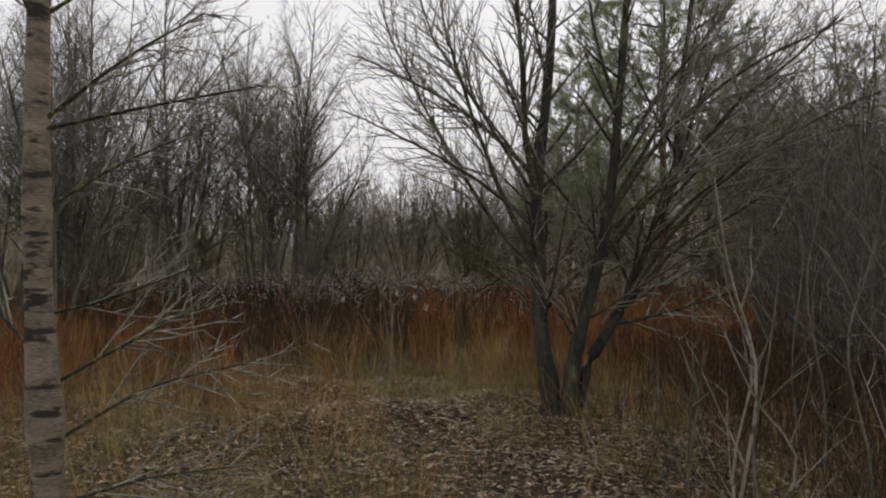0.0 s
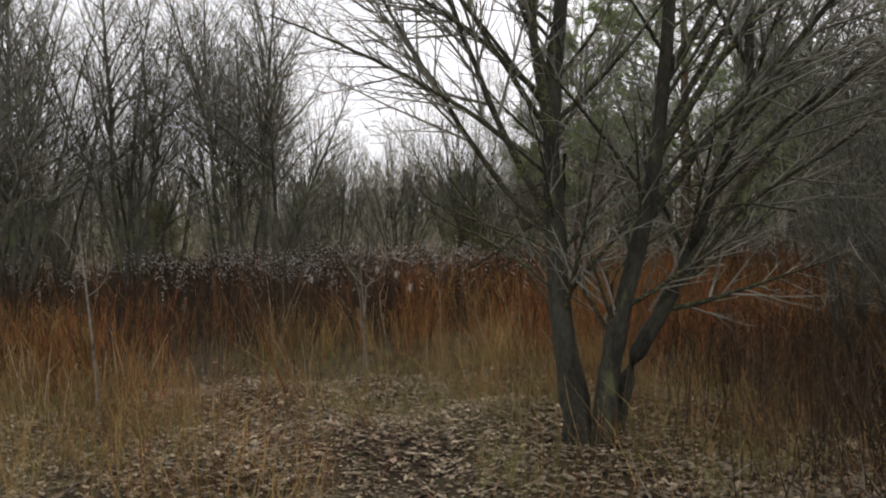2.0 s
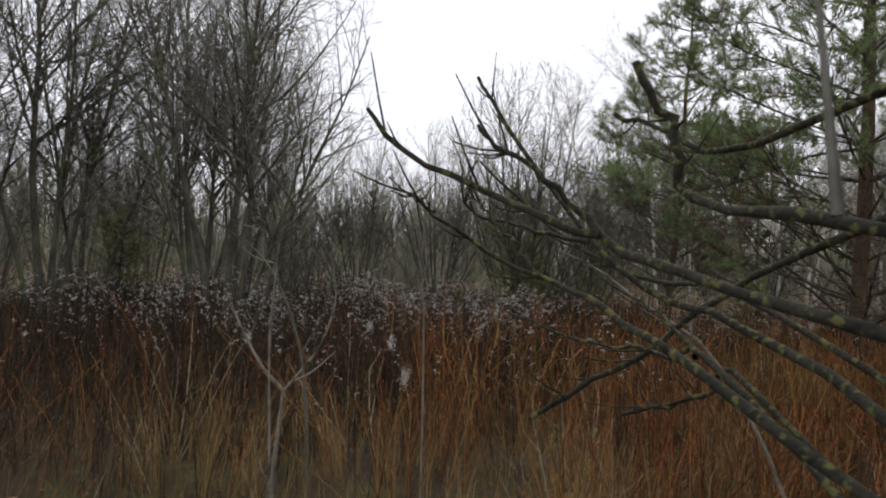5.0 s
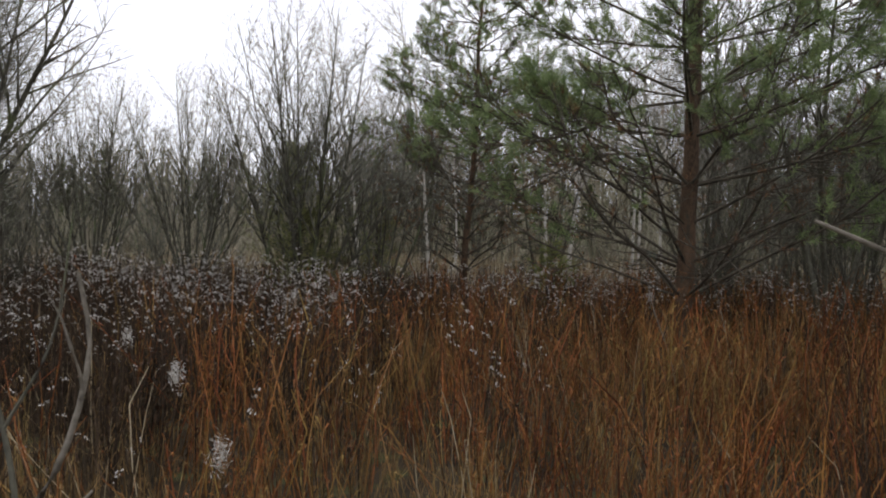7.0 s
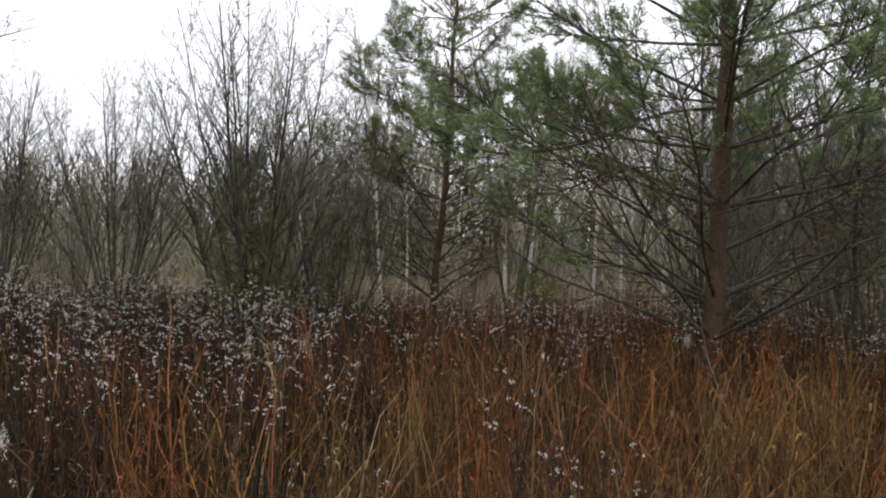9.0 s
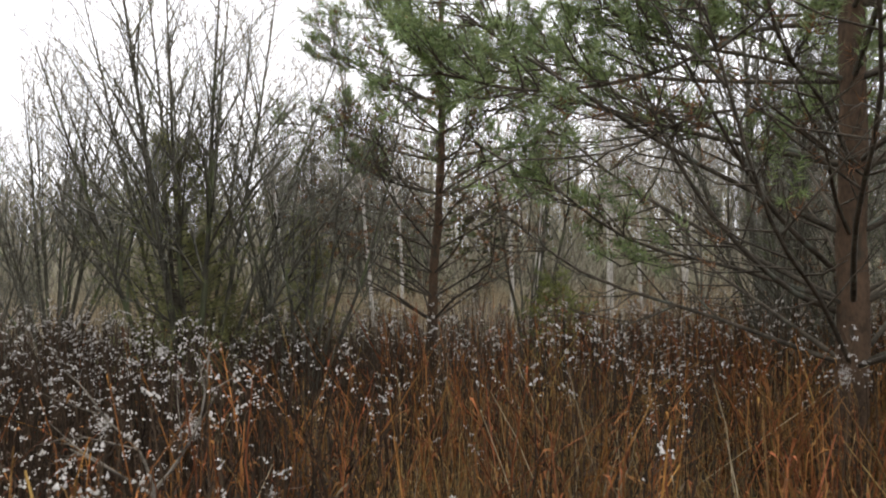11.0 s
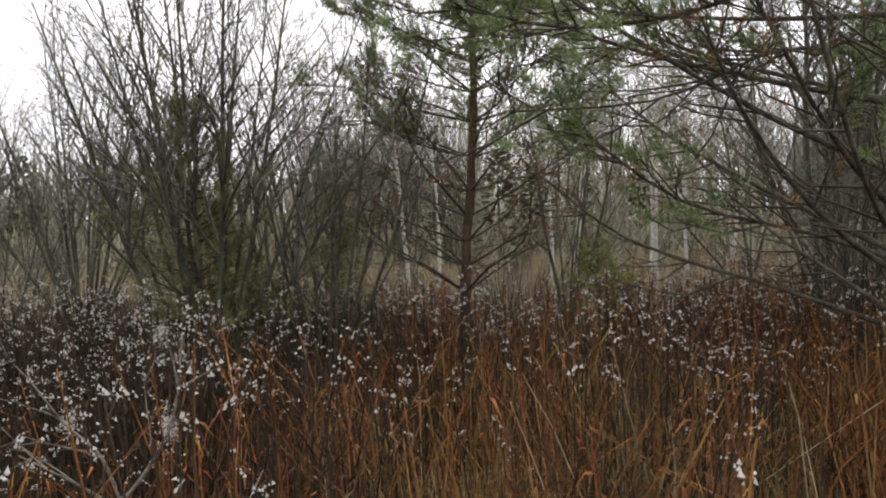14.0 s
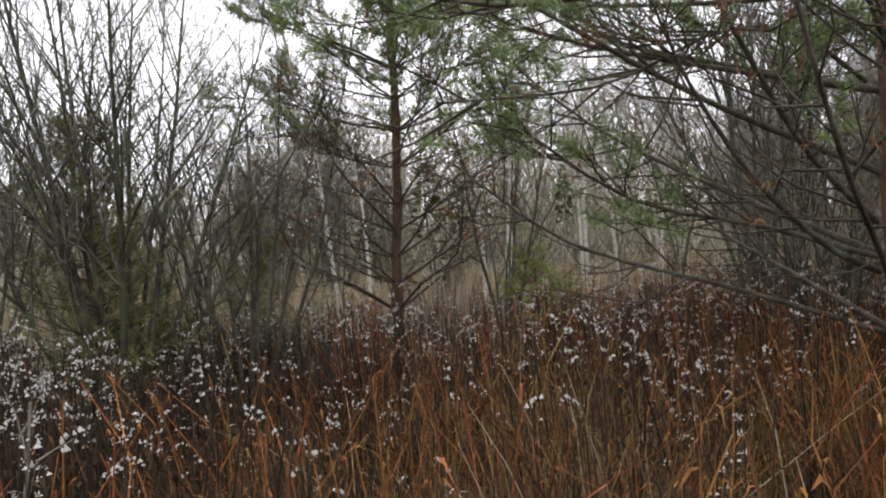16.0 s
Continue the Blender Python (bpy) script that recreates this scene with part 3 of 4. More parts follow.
def pine(name, label, seed, at, height, rad, whorls, needles, green_from, spread, tuft=0.07, dead=1.0, lean=(0, 0), extra=()):
    """whorls: heights of the rings of boughs. Boughs below green_from are bare; extra: bends of single boughs, with a radius."""
    r = np.random.default_rng(seed)
    foot = (at[0], at[1], float(ground_z(*at)) - 0.04)
    top = thing(name, label, "tree", "pines on the meadow", foot)
    many = 28
    u = np.linspace(0, 1, many)
    wob = np.cumsum(r.normal(size=(many, 2)) * 0.010, axis=0)
    pts = np.stack([lean[0] * u + wob[:, 0], lean[1] * u + wob[:, 1], height * u], -1)
    radii = rad * (1 - 0.85 * u) * (1 + 0.05 * r.normal(size=many)) + 0.35 * rad * np.exp(-u * 30)
    trunk, limbs, twigs, green, brown = Bag(), Many(), Bag(), Bag(), Bag()
    trunk.tube(pts, radii, 12)
    trunk.link("trunk", PINE, top, "flaking orange-brown trunk")
    spots, ways, sizes, dead_spots, dead_ways = [], [], [], [], []

    def bough(line, a, alive):
        n = len(line)
        limbs.tube(line, np.linspace(a, a * 0.3, n), 6)
        length = float(np.linalg.norm(np.diff(line, axis=0), axis=1).sum())
        kids = int(length * (11.5 if alive else 8))
        for k in range(kids):
            t = r.uniform(0.2, 1.0) ** 0.8
            i = min(n - 2, int(t * (n - 1)))
            q = line[i] + (line[i + 1] - line[i]) * (t * (n - 1) - i)
            d = unit(line[i + 1] - line[i])
            way = unit(swing(r, d, radians(r.uniform(30, 62))) * np.array([1, 1, 0.6]) + np.array([0, 0, 0.22 if alive else 0.02]))
            reach = length * r.uniform(0.13, 0.34) * (1.15 - 0.6 * t)
            m1 = q + way * reach * 0.5 + r.normal(size=3) * 0.02
            m2 = q + way * reach + np.array([0, 0, 0.12 * reach]) + r.normal(size=3) * 0.02
            side = np.array([q, m1, m2])
            twigs.tube(side, np.array([0.0055, 0.004, 0.002]) * (0.6 + reach), 4)
            for _ in range(4 if alive else 3):
                b = r.uniform(0.25, 1.0)
                base = q + (m1 - q) * min(1, 2 * b) if b < 0.5 else m1 + (m2 - m1) * (2 * b - 1)
                w = unit(swing(r, unit(m2 - q), radians(r.uniform(10, 55))) + np.array([0, 0, 0.35 if alive else 0.0]))
                tip = base + w * r.uniform(0.08, 0.2)
                twigs.tube(np.array([base, (base + tip) / 2 + r.normal(size=3) * 0.006, tip]), np.array([0.003, 0.0025, 0.0015]), 3)
                if alive and r.random() < needles * (0.45 + 0.75 * t):
                    for s in (0.35, 0.75, 1.0):
                        spots.append(base + (tip - base) * s), ways.append(w), sizes.append(r.uniform(0.75, 1.25))
                elif r.random() < 0.09 * dead:
                    dead_spots.append(tip), dead_ways.append(w)

    for h in whorls:
        t = h / height
        i = min(many - 2, int(t * (many - 1)))
        q = pts[i] + (pts[i + 1] - pts[i]) * (t * (many - 1) - i)
        count = int(r.integers(5, 8))
        for k in range(count):
            a = 2 * np.pi * (k + r.uniform(-0.3, 0.3)) / count
            out = np.array([np.cos(a), np.sin(a), 0])
            reach = spread * (1.0 - 0.75 * max(0, t - 0.15)) * r.uniform(0.7, 1.15) * (1 if h > green_from else 0.85)
            rise = r.uniform(0.2, 0.55) if h > green_from else r.uniform(0.35, 0.8)
            line = bend([q, q + out * reach * 0.35 + np.array([0, 0, rise * reach * 0.30]), q + out * reach * 0.7 + np.array([0, 0, rise * reach * 0.62]) + r.normal(size=3) * 0.06,
                         q + out * reach + np.array([0, 0, rise * reach * 1.05]) + r.normal(size=3) * 0.08], 10)
            bough(line, 0.006 + 0.0052 * reach, h > green_from or r.random() < 0.05)
    for bends, a, alive in extra:
        bough(bend(np.array(bends, float) - np.array(foot), 14), a, alive)
    tip = pts[-1]
    for _ in range(20):
        spots.append(tip + r.normal(size=3) * 0.06), ways.append(unit(r.normal(size=3) * 0.5 + [0, 0, 1])), sizes.append(1)
    place_tufts(green, needle_shape(seed, 22, tuft), spots, ways, sizes, r)
    place_tufts(brown, needle_shape(seed + 1, 14, tuft * 0.9), dead_spots, dead_ways, [1] * len(dead_spots), r)
    limbs.link("bough", PINE_LIMB, top, "grey-brown rising bough")
    twigs.link("twig_mass", PINE_LIMB, top, "dry side twigs", kind="stuff")
    green.link("foliage", NEEDLE, top, "tufts of green needles", smooth=False, kind="stuff")
    brown.link("dead_foliage", BROWN_NEEDLE, top, "withered rust-brown needles", smooth=False, kind="stuff")
    return top


pine("pine_tree", "tall pine with orange-brown trunk and bare rising lower boughs", 31, (3.48, 15.28), 7.6, 0.105,
     [0.95, 1.3, 1.7, 2.1, 2.6, 3.0, 3.5, 4.0, 4.5, 5.0, 5.5, 6.0, 6.5, 7.0], 0.72, 2.0, 2.65, dead=2.2,
     extra=[([(3.6, 15.5, 1.22), (3.95, 15.4, 1.35), (4.25, 15.3, 1.7), (4.45, 15.2, 2.3), (4.6, 15.1, 3.0)], 0.020, False),
            ([(3.6, 15.5, 2.1), (3.1, 15.4, 2.3), (2.5, 15.2, 2.25), (1.9, 15.15, 2.02), (1.2, 15.1, 1.95)], 0.013, False),
            ([(3.6, 15.5, 2.9), (2.9, 15.3, 2.75), (2.2, 15.2, 2.45), (1.5, 15.1, 2.3), (0.95, 15.05, 2.35)], 0.018, True),
            ([(3.6, 15.5, 1.15), (3.1, 15.3, 1.30), (2.6, 15.15, 1.60), (2.2, 15.0, 1.95), (1.95, 14.9, 2.3)], 0.018, False),
            ([(3.6, 15.5, 1.4), (3.0, 15.3, 1.75), (2.5, 15.1, 2.2), (2.1, 15.0, 2.7)], 0.018, True)])
small_pine = pine("pine_tree", "smaller leaning pine with reddish trunk and bluish-green crown", 47, (2.2, 19.6), 6.6, 0.062,
     [0.9, 1.15, 1.4, 1.65, 1.9, 2.25, 2.6, 2.9, 3.2, 3.5, 3.9, 4.3, 4.7, 5.1, 5.5, 6.0], 0.40, 1.9, 1.8, dead=4.5, lean=(0.25, 0.0))


def bush_conifer(name, label, seed, at, height, wide, mat, count, tuft=0.05):
    """A dense young conifer: a stem, many short boughs and needles all round."""
    r = np.random.default_rng(seed)
    top = thing(name, label, "young conifer", at=(at[0], at[1], float(ground_z(*at)) - 0.03))
    stem, boughs, green = Bag(), Bag(), Bag()
    stem.tube(np.array([[0, 0, 0], [0.01, 0, height * 0.5], [0, 0.01, height]]), np.array([0.03, 0.02, 0.006]), 7)
    stem.link("stem", PINE_LIMB, top)
    spots, ways, sizes = [], [], []
    for _ in range(count):
        h = height * r.uniform(0.06, 1.0)
        a = r.uniform(0, 2 * np.pi)
        reach = wide * min(1.0, 2.4 * (1.02 - h / height)) ** 0.8 * r.uniform(0.3, 1.25)
        q = np.array([0, 0, h])
        e = q + np.array([np.cos(a) * reach, np.sin(a) * reach, reach * r.uniform(0.15, 0.7)])
        boughs.tube(np.array([q, (q + e) / 2 - [0, 0, 0.03], e]), np.array([0.006, 0.004, 0.002]), 4)
        for s in np.linspace(0.35, 1.0, 6):
            spots.append(q + (e - q) * s + r.normal(size=3) * 0.03), ways.append(unit(e - q + r.normal(size=3) * 0.25 * reach)), sizes.append(r.uniform(0.8, 1.3))
    place_tufts(green, needle_shape(seed, 16, tuft), spots, ways, sizes, r)
    boughs.link("branchwork", PINE_LIMB, top, kind="stuff")
    green.link("foliage", mat, top, smooth=False, kind="stuff")


YELLOW_GREEN = material("yellow_green_needles", (0.10, 0.13, 0.03), (0.24, 0.27, 0.075), 3, 0.6, 0, 30, island=0.35)
bush_conifer("juniper", "dense dark green juniper among grey stems", 61, (-0.32, 18.75), 2.6, 0.62, OLIVE, 210, 0.06)
bush_conifer("juniper", "low olive juniper at the foot of grey stems", 65, (-0.15, 19.35), 1.7, 0.55, OLIVE, 120, 0.06)
bush_conifer("young_pine", "small yellow-green young pine in dry weeds", 62, (3.55, 19.4), 1.35, 0.42, YELLOW_GREEN, 60, 0.07)
bush_conifer("juniper", "low dark green juniper under bare trees", 63, (-6.4, 17.5), 2.0, 0.7, OLIVE, 180)
bush_conifer("juniper", "olive juniper behind slim grey stems", 64, (0.95, 20.6), 2.1, 0.5, OLIVE, 170, 0.06)


# ---- bare trees by the path and round the meadow ----
rr = np.random.default_rng(3)
ROUND = (2.9, 1.7, 1.9)
DOME_PLAN.hull = ROUND
round_tree = bare_tree("alder_tree", "round-crowned many-stemmed bare alder", 71, dome_stems(rr, 17, 32, ROUND, 0.03), DOME_PLAN, ALDER, (-0.22, 19.0), split=True)
bare_tree("alder_tree", "slender grey-stemmed bare alder clump", 72, ring_stems(rr, 9, 15, 3.2, 0.022), ALDER_PLAN, ALDER, (0.75, 18.9), split=True)
OPEN_PLAN.hull = (3.7, 1.9, 3.3)
bare_tree("alder_tree", "spreading bare tree with dark forked trunk", 73, [(24, 8, 5.6, 0.042), (17, 350, 6.2, 0.045), (12, 190, 6.6, 0.05), (12, 90, 6.6, 0.045), (27, 320, 5.2, 0.03), (5, 40, 7.0, 0.05), (24, 250, 5.6, 0.03)], OPEN_PLAN, ALDER, (-3.7, 15.1), split=True)
tall_tree = bare_tree("alder_tree", "tall bare tree with grey forked stems", 74, [(5, 200, 7.2, 0.055), (10, 20, 7.0, 0.045), (14, 120, 6.6, 0.04), (18, 280, 6.2, 0.035), (16, 330, 6.2, 0.035)], OPEN_PLAN, ALDER, (-5.9, 15.0), split=True)
bare_tree("alder_tree", "dark bare alder clump beside the pine", 75, ring_stems(rr, 6, 14, 3.6, 0.034), ALDER_PLAN, ALDER, (4.55, 22.6), split=True)

WOOD = "bare trees round the meadow"
WOOD_PLAN.hull = (3.2, 1.6, 2.6)
kinds = [
    bare_tree("alder_tree", "tall slim bare alder with grey bark", 81, ring_stems(rr, 3, 9, 5.8, 0.042), WOOD_PLAN, ALDER, (-7.5, 15.5), WOOD),
    bare_tree("alder_tree", "bare grey alder with several stems", 82, ring_stems(rr, 5, 14, 5.0, 0.032), WOOD_PLAN, ALDER, (-7.0, 19.5), WOOD),
    bare_tree("alder_tree", "slim bare sapling alder clump", 83, ring_stems(rr, 6, 12, 4.0, 0.024), WOOD_PLAN, ALDER, (7.6, 17.0), WOOD),
    bare_tree("alder_tree", "bare alder with leaning dark stems", 84, ring_stems(rr, 4, 18, 5.0, 0.036), WOOD_PLAN, ALDER, (8.6, 21.0), WOOD),
]
spots = []
tries = np.random.default_rng(17)
for x0, x1, y0, y1, many, which in ((-17, -4.8, 14.5, 30, 25, (0, 1, 3)), (-10.5, -5.0, 9.0, 15, 8, (0, 1)), (6.6, 17, 11, 31, 30, (0, 2, 3)), (3.6, 8.5, 7.0, 11.5, 7, (2, 3)), (5.6, 10.5, 12.5, 19.5, 4, (0, 3)), (-14, 13, 30, 40, 12, (0, 1, 2, 3))):
    made = 0
    while made < many:
        x, y = tries.uniform(x0, x1), tries.uniform(y0, y1)
        glade = y > 16 and 0.2 + 0.28 * (y - 12) < x < 0.2 + 0.66 * (y - 12)
        low_gap = y > 16.5 and -0.55 * (y - 7.5) < x < 0.3  # open sky behind the round alder
        if all((x - a) ** 2 + (y - b) ** 2 > 1.3 for a, b in spots) and not glade and not low_gap:
            spots.append((x, y))
            ob = kinds[which[made % len(which)]]
            s = tries.uniform(0.82, 1.12) * (1.15 if y > 26 else 1.0)
            copy = copy_thing(ob, pose(x, y, float(ground_z(x, y)) - 0.03, 0, 0, tries.uniform(0, 360)))
            copy.scale = (s, s, s)
            made += 1

for x, y, s, a in ((-4.9, 17.0, 0.95, 40), (-6.9, 13.2, 0.9, 150), (-8.2, 14.6, 1.0, 260), (-5.3, 19.5, 0.9, 310), (6.9, 20.2, 0.95, 280)):
    copy = copy_thing(tall_tree, pose(x, y, float(ground_z(x, y)) - 0.03, 0, 0, a))
    copy.scale = (s, s, s)

for x, y, s, a in ((8.9, 18.0, 1.0, 220),):
    copy = copy_thing(small_pine, pose(x, y, float(ground_z(x, y)) - 0.04, 0, 0, a))
    copy.scale = (s, s, s)

for x, y, s, a in ((-2.3, 24.0, 1.0, 70), (-4.0, 23.2, 0.95, 200)):
    copy = copy_thing(round_tree, pose(x, y, float(ground_z(x, y)) - 0.03, 0, 0, a))
    copy.scale = (s, s, s)

# Undergrowth: low bare thickets along the edges.
thicket_kinds = [bare_tree("bare_shrub", "low twiggy bare thicket", 85, ring_stems(rr, 9, 24, 2.3, 0.012), THICKET_PLAN, ALDER, (-8.6, 17.2), "undergrowth", "shrub"),
                 bare_tree("bare_shrub", "taller bare brownish shrub", 86, ring_stems(rr, 8, 16, 3.0, 0.014), THICKET_PLAN, ALDER, (6.2, 12.6), "undergrowth", "shrub")]
for x0, x1, y0, y1, many in ((-14, -4.2, 10, 22, 10), (4.6, 13, 7.5, 20, 24), (2.6, 5.0, 6.2, 9.5, 7), (-12, 3, 30, 38, 7), (-4.2, -2.4, 18, 23, 3)):
    for k in range(many):
        x, y = tries.uniform(x0, x1), tries.uniform(y0, y1)
        if (x - 3.57) ** 2 + (y - 15.35) ** 2 > 4 and not (y > 16 and x < 0.2 + 0.66 * (y - 12) and x > 0):
            copy = copy_thing(thicket_kinds[k % 2], pose(x, y, float(ground_z(x, y)) - 0.03, 0, 0, tries.uniform(0, 360)))
            s = tries.uniform(0.7, 1.25)
            copy.scale = (s, s, s)

# Pale birches on the far side of the meadow.
WOOD_PLAN.hull = None
birch_kind = bare_tree("birch_tree", "slender far birch with whitish trunk", 91, [(2, 40, 7.6, 0.05)], WOOD_PLAN, BIRCH_PALE, (6.4, 28.0), "birches behind the meadow")
for x, y in ((7.4, 29), (8.6, 32), (9.2, 28.5), (11.5, 33), (10.6, 29.5), (3.4, 29), (5.0, 33), (13.6, 32), (1.6, 31), (12.2, 30)):
    copy_thing(birch_kind, pose(x, y, 0, 0, 0, tries.uniform(0, 360)))


# ---- the far wood: closes the view all round ----
def make_far_wood():
    r = np.random.default_rng(29)
    bag = Bag()
    for k in range(3000):
        a = r.uniform(0, 2 * np.pi)
        if k < 2900:
            a = r.uniform(radians(20), radians(165))
        d = 40 + 32 * r.random() ** 1.5
        x, y = d * np.cos(a), 6 + d * np.sin(a)
        h = r.uniform(4.2, 7.8) * (0.75 + 0.006 * d) * (1.15 if x > 4 else 0.76)
        p = np.array([x, y, -0.1])
        lean = r.normal(size=2) * 0.05
        line = np.array([p, p + [lean[0] * h * 0.5, lean[1] * h * 0.5, h * 0.5], p + [lean[0] * h, lean[1] * h, h]])
        bag.tube(line, np.array([0.045, 0.026, 0.008]) * r.uniform(0.6, 1.3), 3)
        for _ in range(24):
            t = r.random()
            q = p + np.array([lean[0] * h * t, lean[1] * h * t, h * t])
            b = r.uniform(0, 2 * np.pi)
            reach = h * r.uniform(0.08, 0.24) * (1.15 - 0.6 * t)
            e = q + np.array([np.cos(b) * reach, np.sin(b) * reach, reach * r.uniform(0.7, 1.8)])
            w = np.array([np.sin(a), -np.cos(a), 0.1]) * 0.024
            bag.block(np.array([q - w, q + w, e]), np.array([[0, 1, 2]]))
    for _ in range(1500):  # undergrowth before the far trunks
        a, d = r.uniform(radians(20), radians(165)), r.uniform(34, 46)
        p = np.array([d * np.cos(a), 6 + d * np.sin(a), -0.1])
        for _ in range(14):
            e = p + np.array([r.normal() * 0.8, r.normal() * 0.8, r.uniform(0.7, 2.6)])
            q = p + (r.random() * 0.5) * (e - p)
            w = np.array([np.sin(a), -np.cos(a), 0.0]) * 0.026
            bag.block(np.array([q - w, q + w, e]), np.array([[0, 1, 2]]))
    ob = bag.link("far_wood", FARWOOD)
    tagged(ob, "distant bare grey-brown wood at the meadow edge", "wood", kind="stuff")


make_far_wood()


def make_far_conifers():
    """Dark green pines and spruces that stand among the far bare trees."""
    r = np.random.default_rng(43)
    bag = Bag()
    for _ in range(95):
        a, d = r.uniform(radians(30), radians(150)), r.uniform(36, 56)
        h, wide = r.uniform(3.2, 5.6), r.uniform(0.8, 1.4)
        p = np.array([d * np.cos(a), 6 + d * np.sin(a), 0.0])
        bag.tube(np.array([p, p + [0, 0, h * 0.5], p + [0, 0, h]]), np.array([0.07, 0.05, 0.01]), 3)
        for _ in range(150):
            t = r.uniform(0.08, 1.0)
            b, reach = r.uniform(0, 2 * np.pi), wide * (1.05 - t) ** 0.7 * r.uniform(0.4, 1.1)
            out = np.array([np.cos(b), np.sin(b), 0])
            q = p + [0, 0, h * t] + out * reach * 0.2
            e = p + [0, 0, h * t] + out * reach + [0, 0, r.uniform(-0.15, 0.25)]
            w = np.array([-np.sin(b), np.cos(b), r.normal() * 0.6]) * r.uniform(0.05, 0.14)
            m = q + (e - q) * 0.6
            bag.block(np.array([q, m - w, e, m + w]), np.array([[0, 1, 2, 3]]))
    tagged(bag.link("far_conifers", FAR_GREEN, smooth=False), "distant dark green conifers among bare trees", "conifers", kind="stuff")


make_far_conifers()


# ---- sticks on the ground ----
sticks = np.random.default_rng(77)
for k in range(22):
    x, y = sticks.uniform(-2.8, 3.2), sticks.uniform(2.4, 7.6)
    a, n = sticks.uniform(0, 2 * np.pi), sticks.uniform(0.35, 1.0)
    d = np.array([np.cos(a), np.sin(a)]) * n
    line = []
    for u in (0, 0.35, 0.7, 1.0):
        px, py = x + d[0] * u + sticks.normal() * 0.02, y + d[1] * u + sticks.normal() * 0.02
        line.append((px, py, float(ground_z(px, py)) + 0.02 + 0.10 * u * (k % 3 == 0)))
    stick = Bag()
    stick.tube(bend(line, 10) - np.array(line[0]), np.linspace(0.007, 0.003, 10), 6)
    ob = stick.link("fallen_stick", DEADWOOD)
    ob.location = line[0]
    tagged(ob, "grey fallen stick lying on leaf litter", "stick", "fallen sticks")


# ---- withered meadow plants ----
def cover(count, x0, x1, y0, y1, keep, seed):
    """Places over a stretch of ground, thinned by keep(x, y), a chance from 0 to 1."""
    r = np.random.default_rng(seed)
    x, y = r.uniform(x0, x1, count), r.uniform(y0, y1, count)
    ok = r.random(count) < keep(x, y)
    x, y = x[ok], y[ok]
    # Most plants gather in clumps.
    n = len(x)
    if n > 400:
        heart = r.integers(0, n, max(1, n // 12))[r.integers(0, max(1, n // 12), n)]
        pull = (r.random(n) < 0.72)
        near = np.hypot(x - x[heart], y - y[heart]) < 99
        x = np.where(pull & near, x[heart] + r.normal(size=n) * 0.14, x)
        y = np.where(pull & near, y[heart] + r.normal(size=n) * 0.14, y)
        ok = r.random(n) < np.clip(2 * keep(x, y), 0, 1)
        x, y = x[ok], y[ok]
    return np.stack([x, y, ground_z(x, y) - 0.01], -1), r


def patches(x, y, size, shift):
    """Slow random swells from 0 to 1 that set where a kind of plant grows."""
    return 0.5 + 0.25 * (np.sin(x / size * 2.1 + shift) * np.cos(y / size * 1.7 + 2 * shift) + np.sin((x + 0.6 * y) / size * 1.3 + 3 * shift))


def merged(bag):
    bag._flush()
    return bag.blocks


def stalk_shape(seed, curl):
    """A withered stalk one metre high with short side shoots and curled leaves."""
    r = np.random.default_rng(seed)
    bag = Bag()
    bow = (0.03, 0.08, 0.22)[seed % 3]
    pts = np.array([[0, 0, 0], [0.02, 0.01, 0.35], [bow * r.uniform(0.3, 0.6), 0.0, 0.7], [bow * r.uniform(0.9, 1.4), r.uniform(-0.06, 0.06), 1.0 - 0.5 * bow]])
    bag.tube(pts, np.array([0.0048, 0.0042, 0.0034, 0.0018]), 3)
    for _ in range(curl):
        t = r.uniform(0.25, 1.0)
        q = np.array([np.interp(t, [0, 0.35, 0.7, 1], pts[:, 0]), np.interp(t, [0, 0.35, 0.7, 1], pts[:, 1]), t])
        a = r.uniform(0, 2 * np.pi)
        d = np.array([np.cos(a), np.sin(a), 0])
        e = q + d * r.uniform(0.015, 0.055) + [0, 0, r.uniform(-0.07, 0.06)]
        w = np.cross(d, [0, 0, 1]) * r.uniform(0.002, 0.0045) + [0, 0, r.normal() * 0.002]
        m = (q + e) / 2 + [0, 0, 0.016]
        bag.block(np.array([q, m - w, e, m + w]), np.array([[0, 1, 2, 3]]))
    return merged(bag)


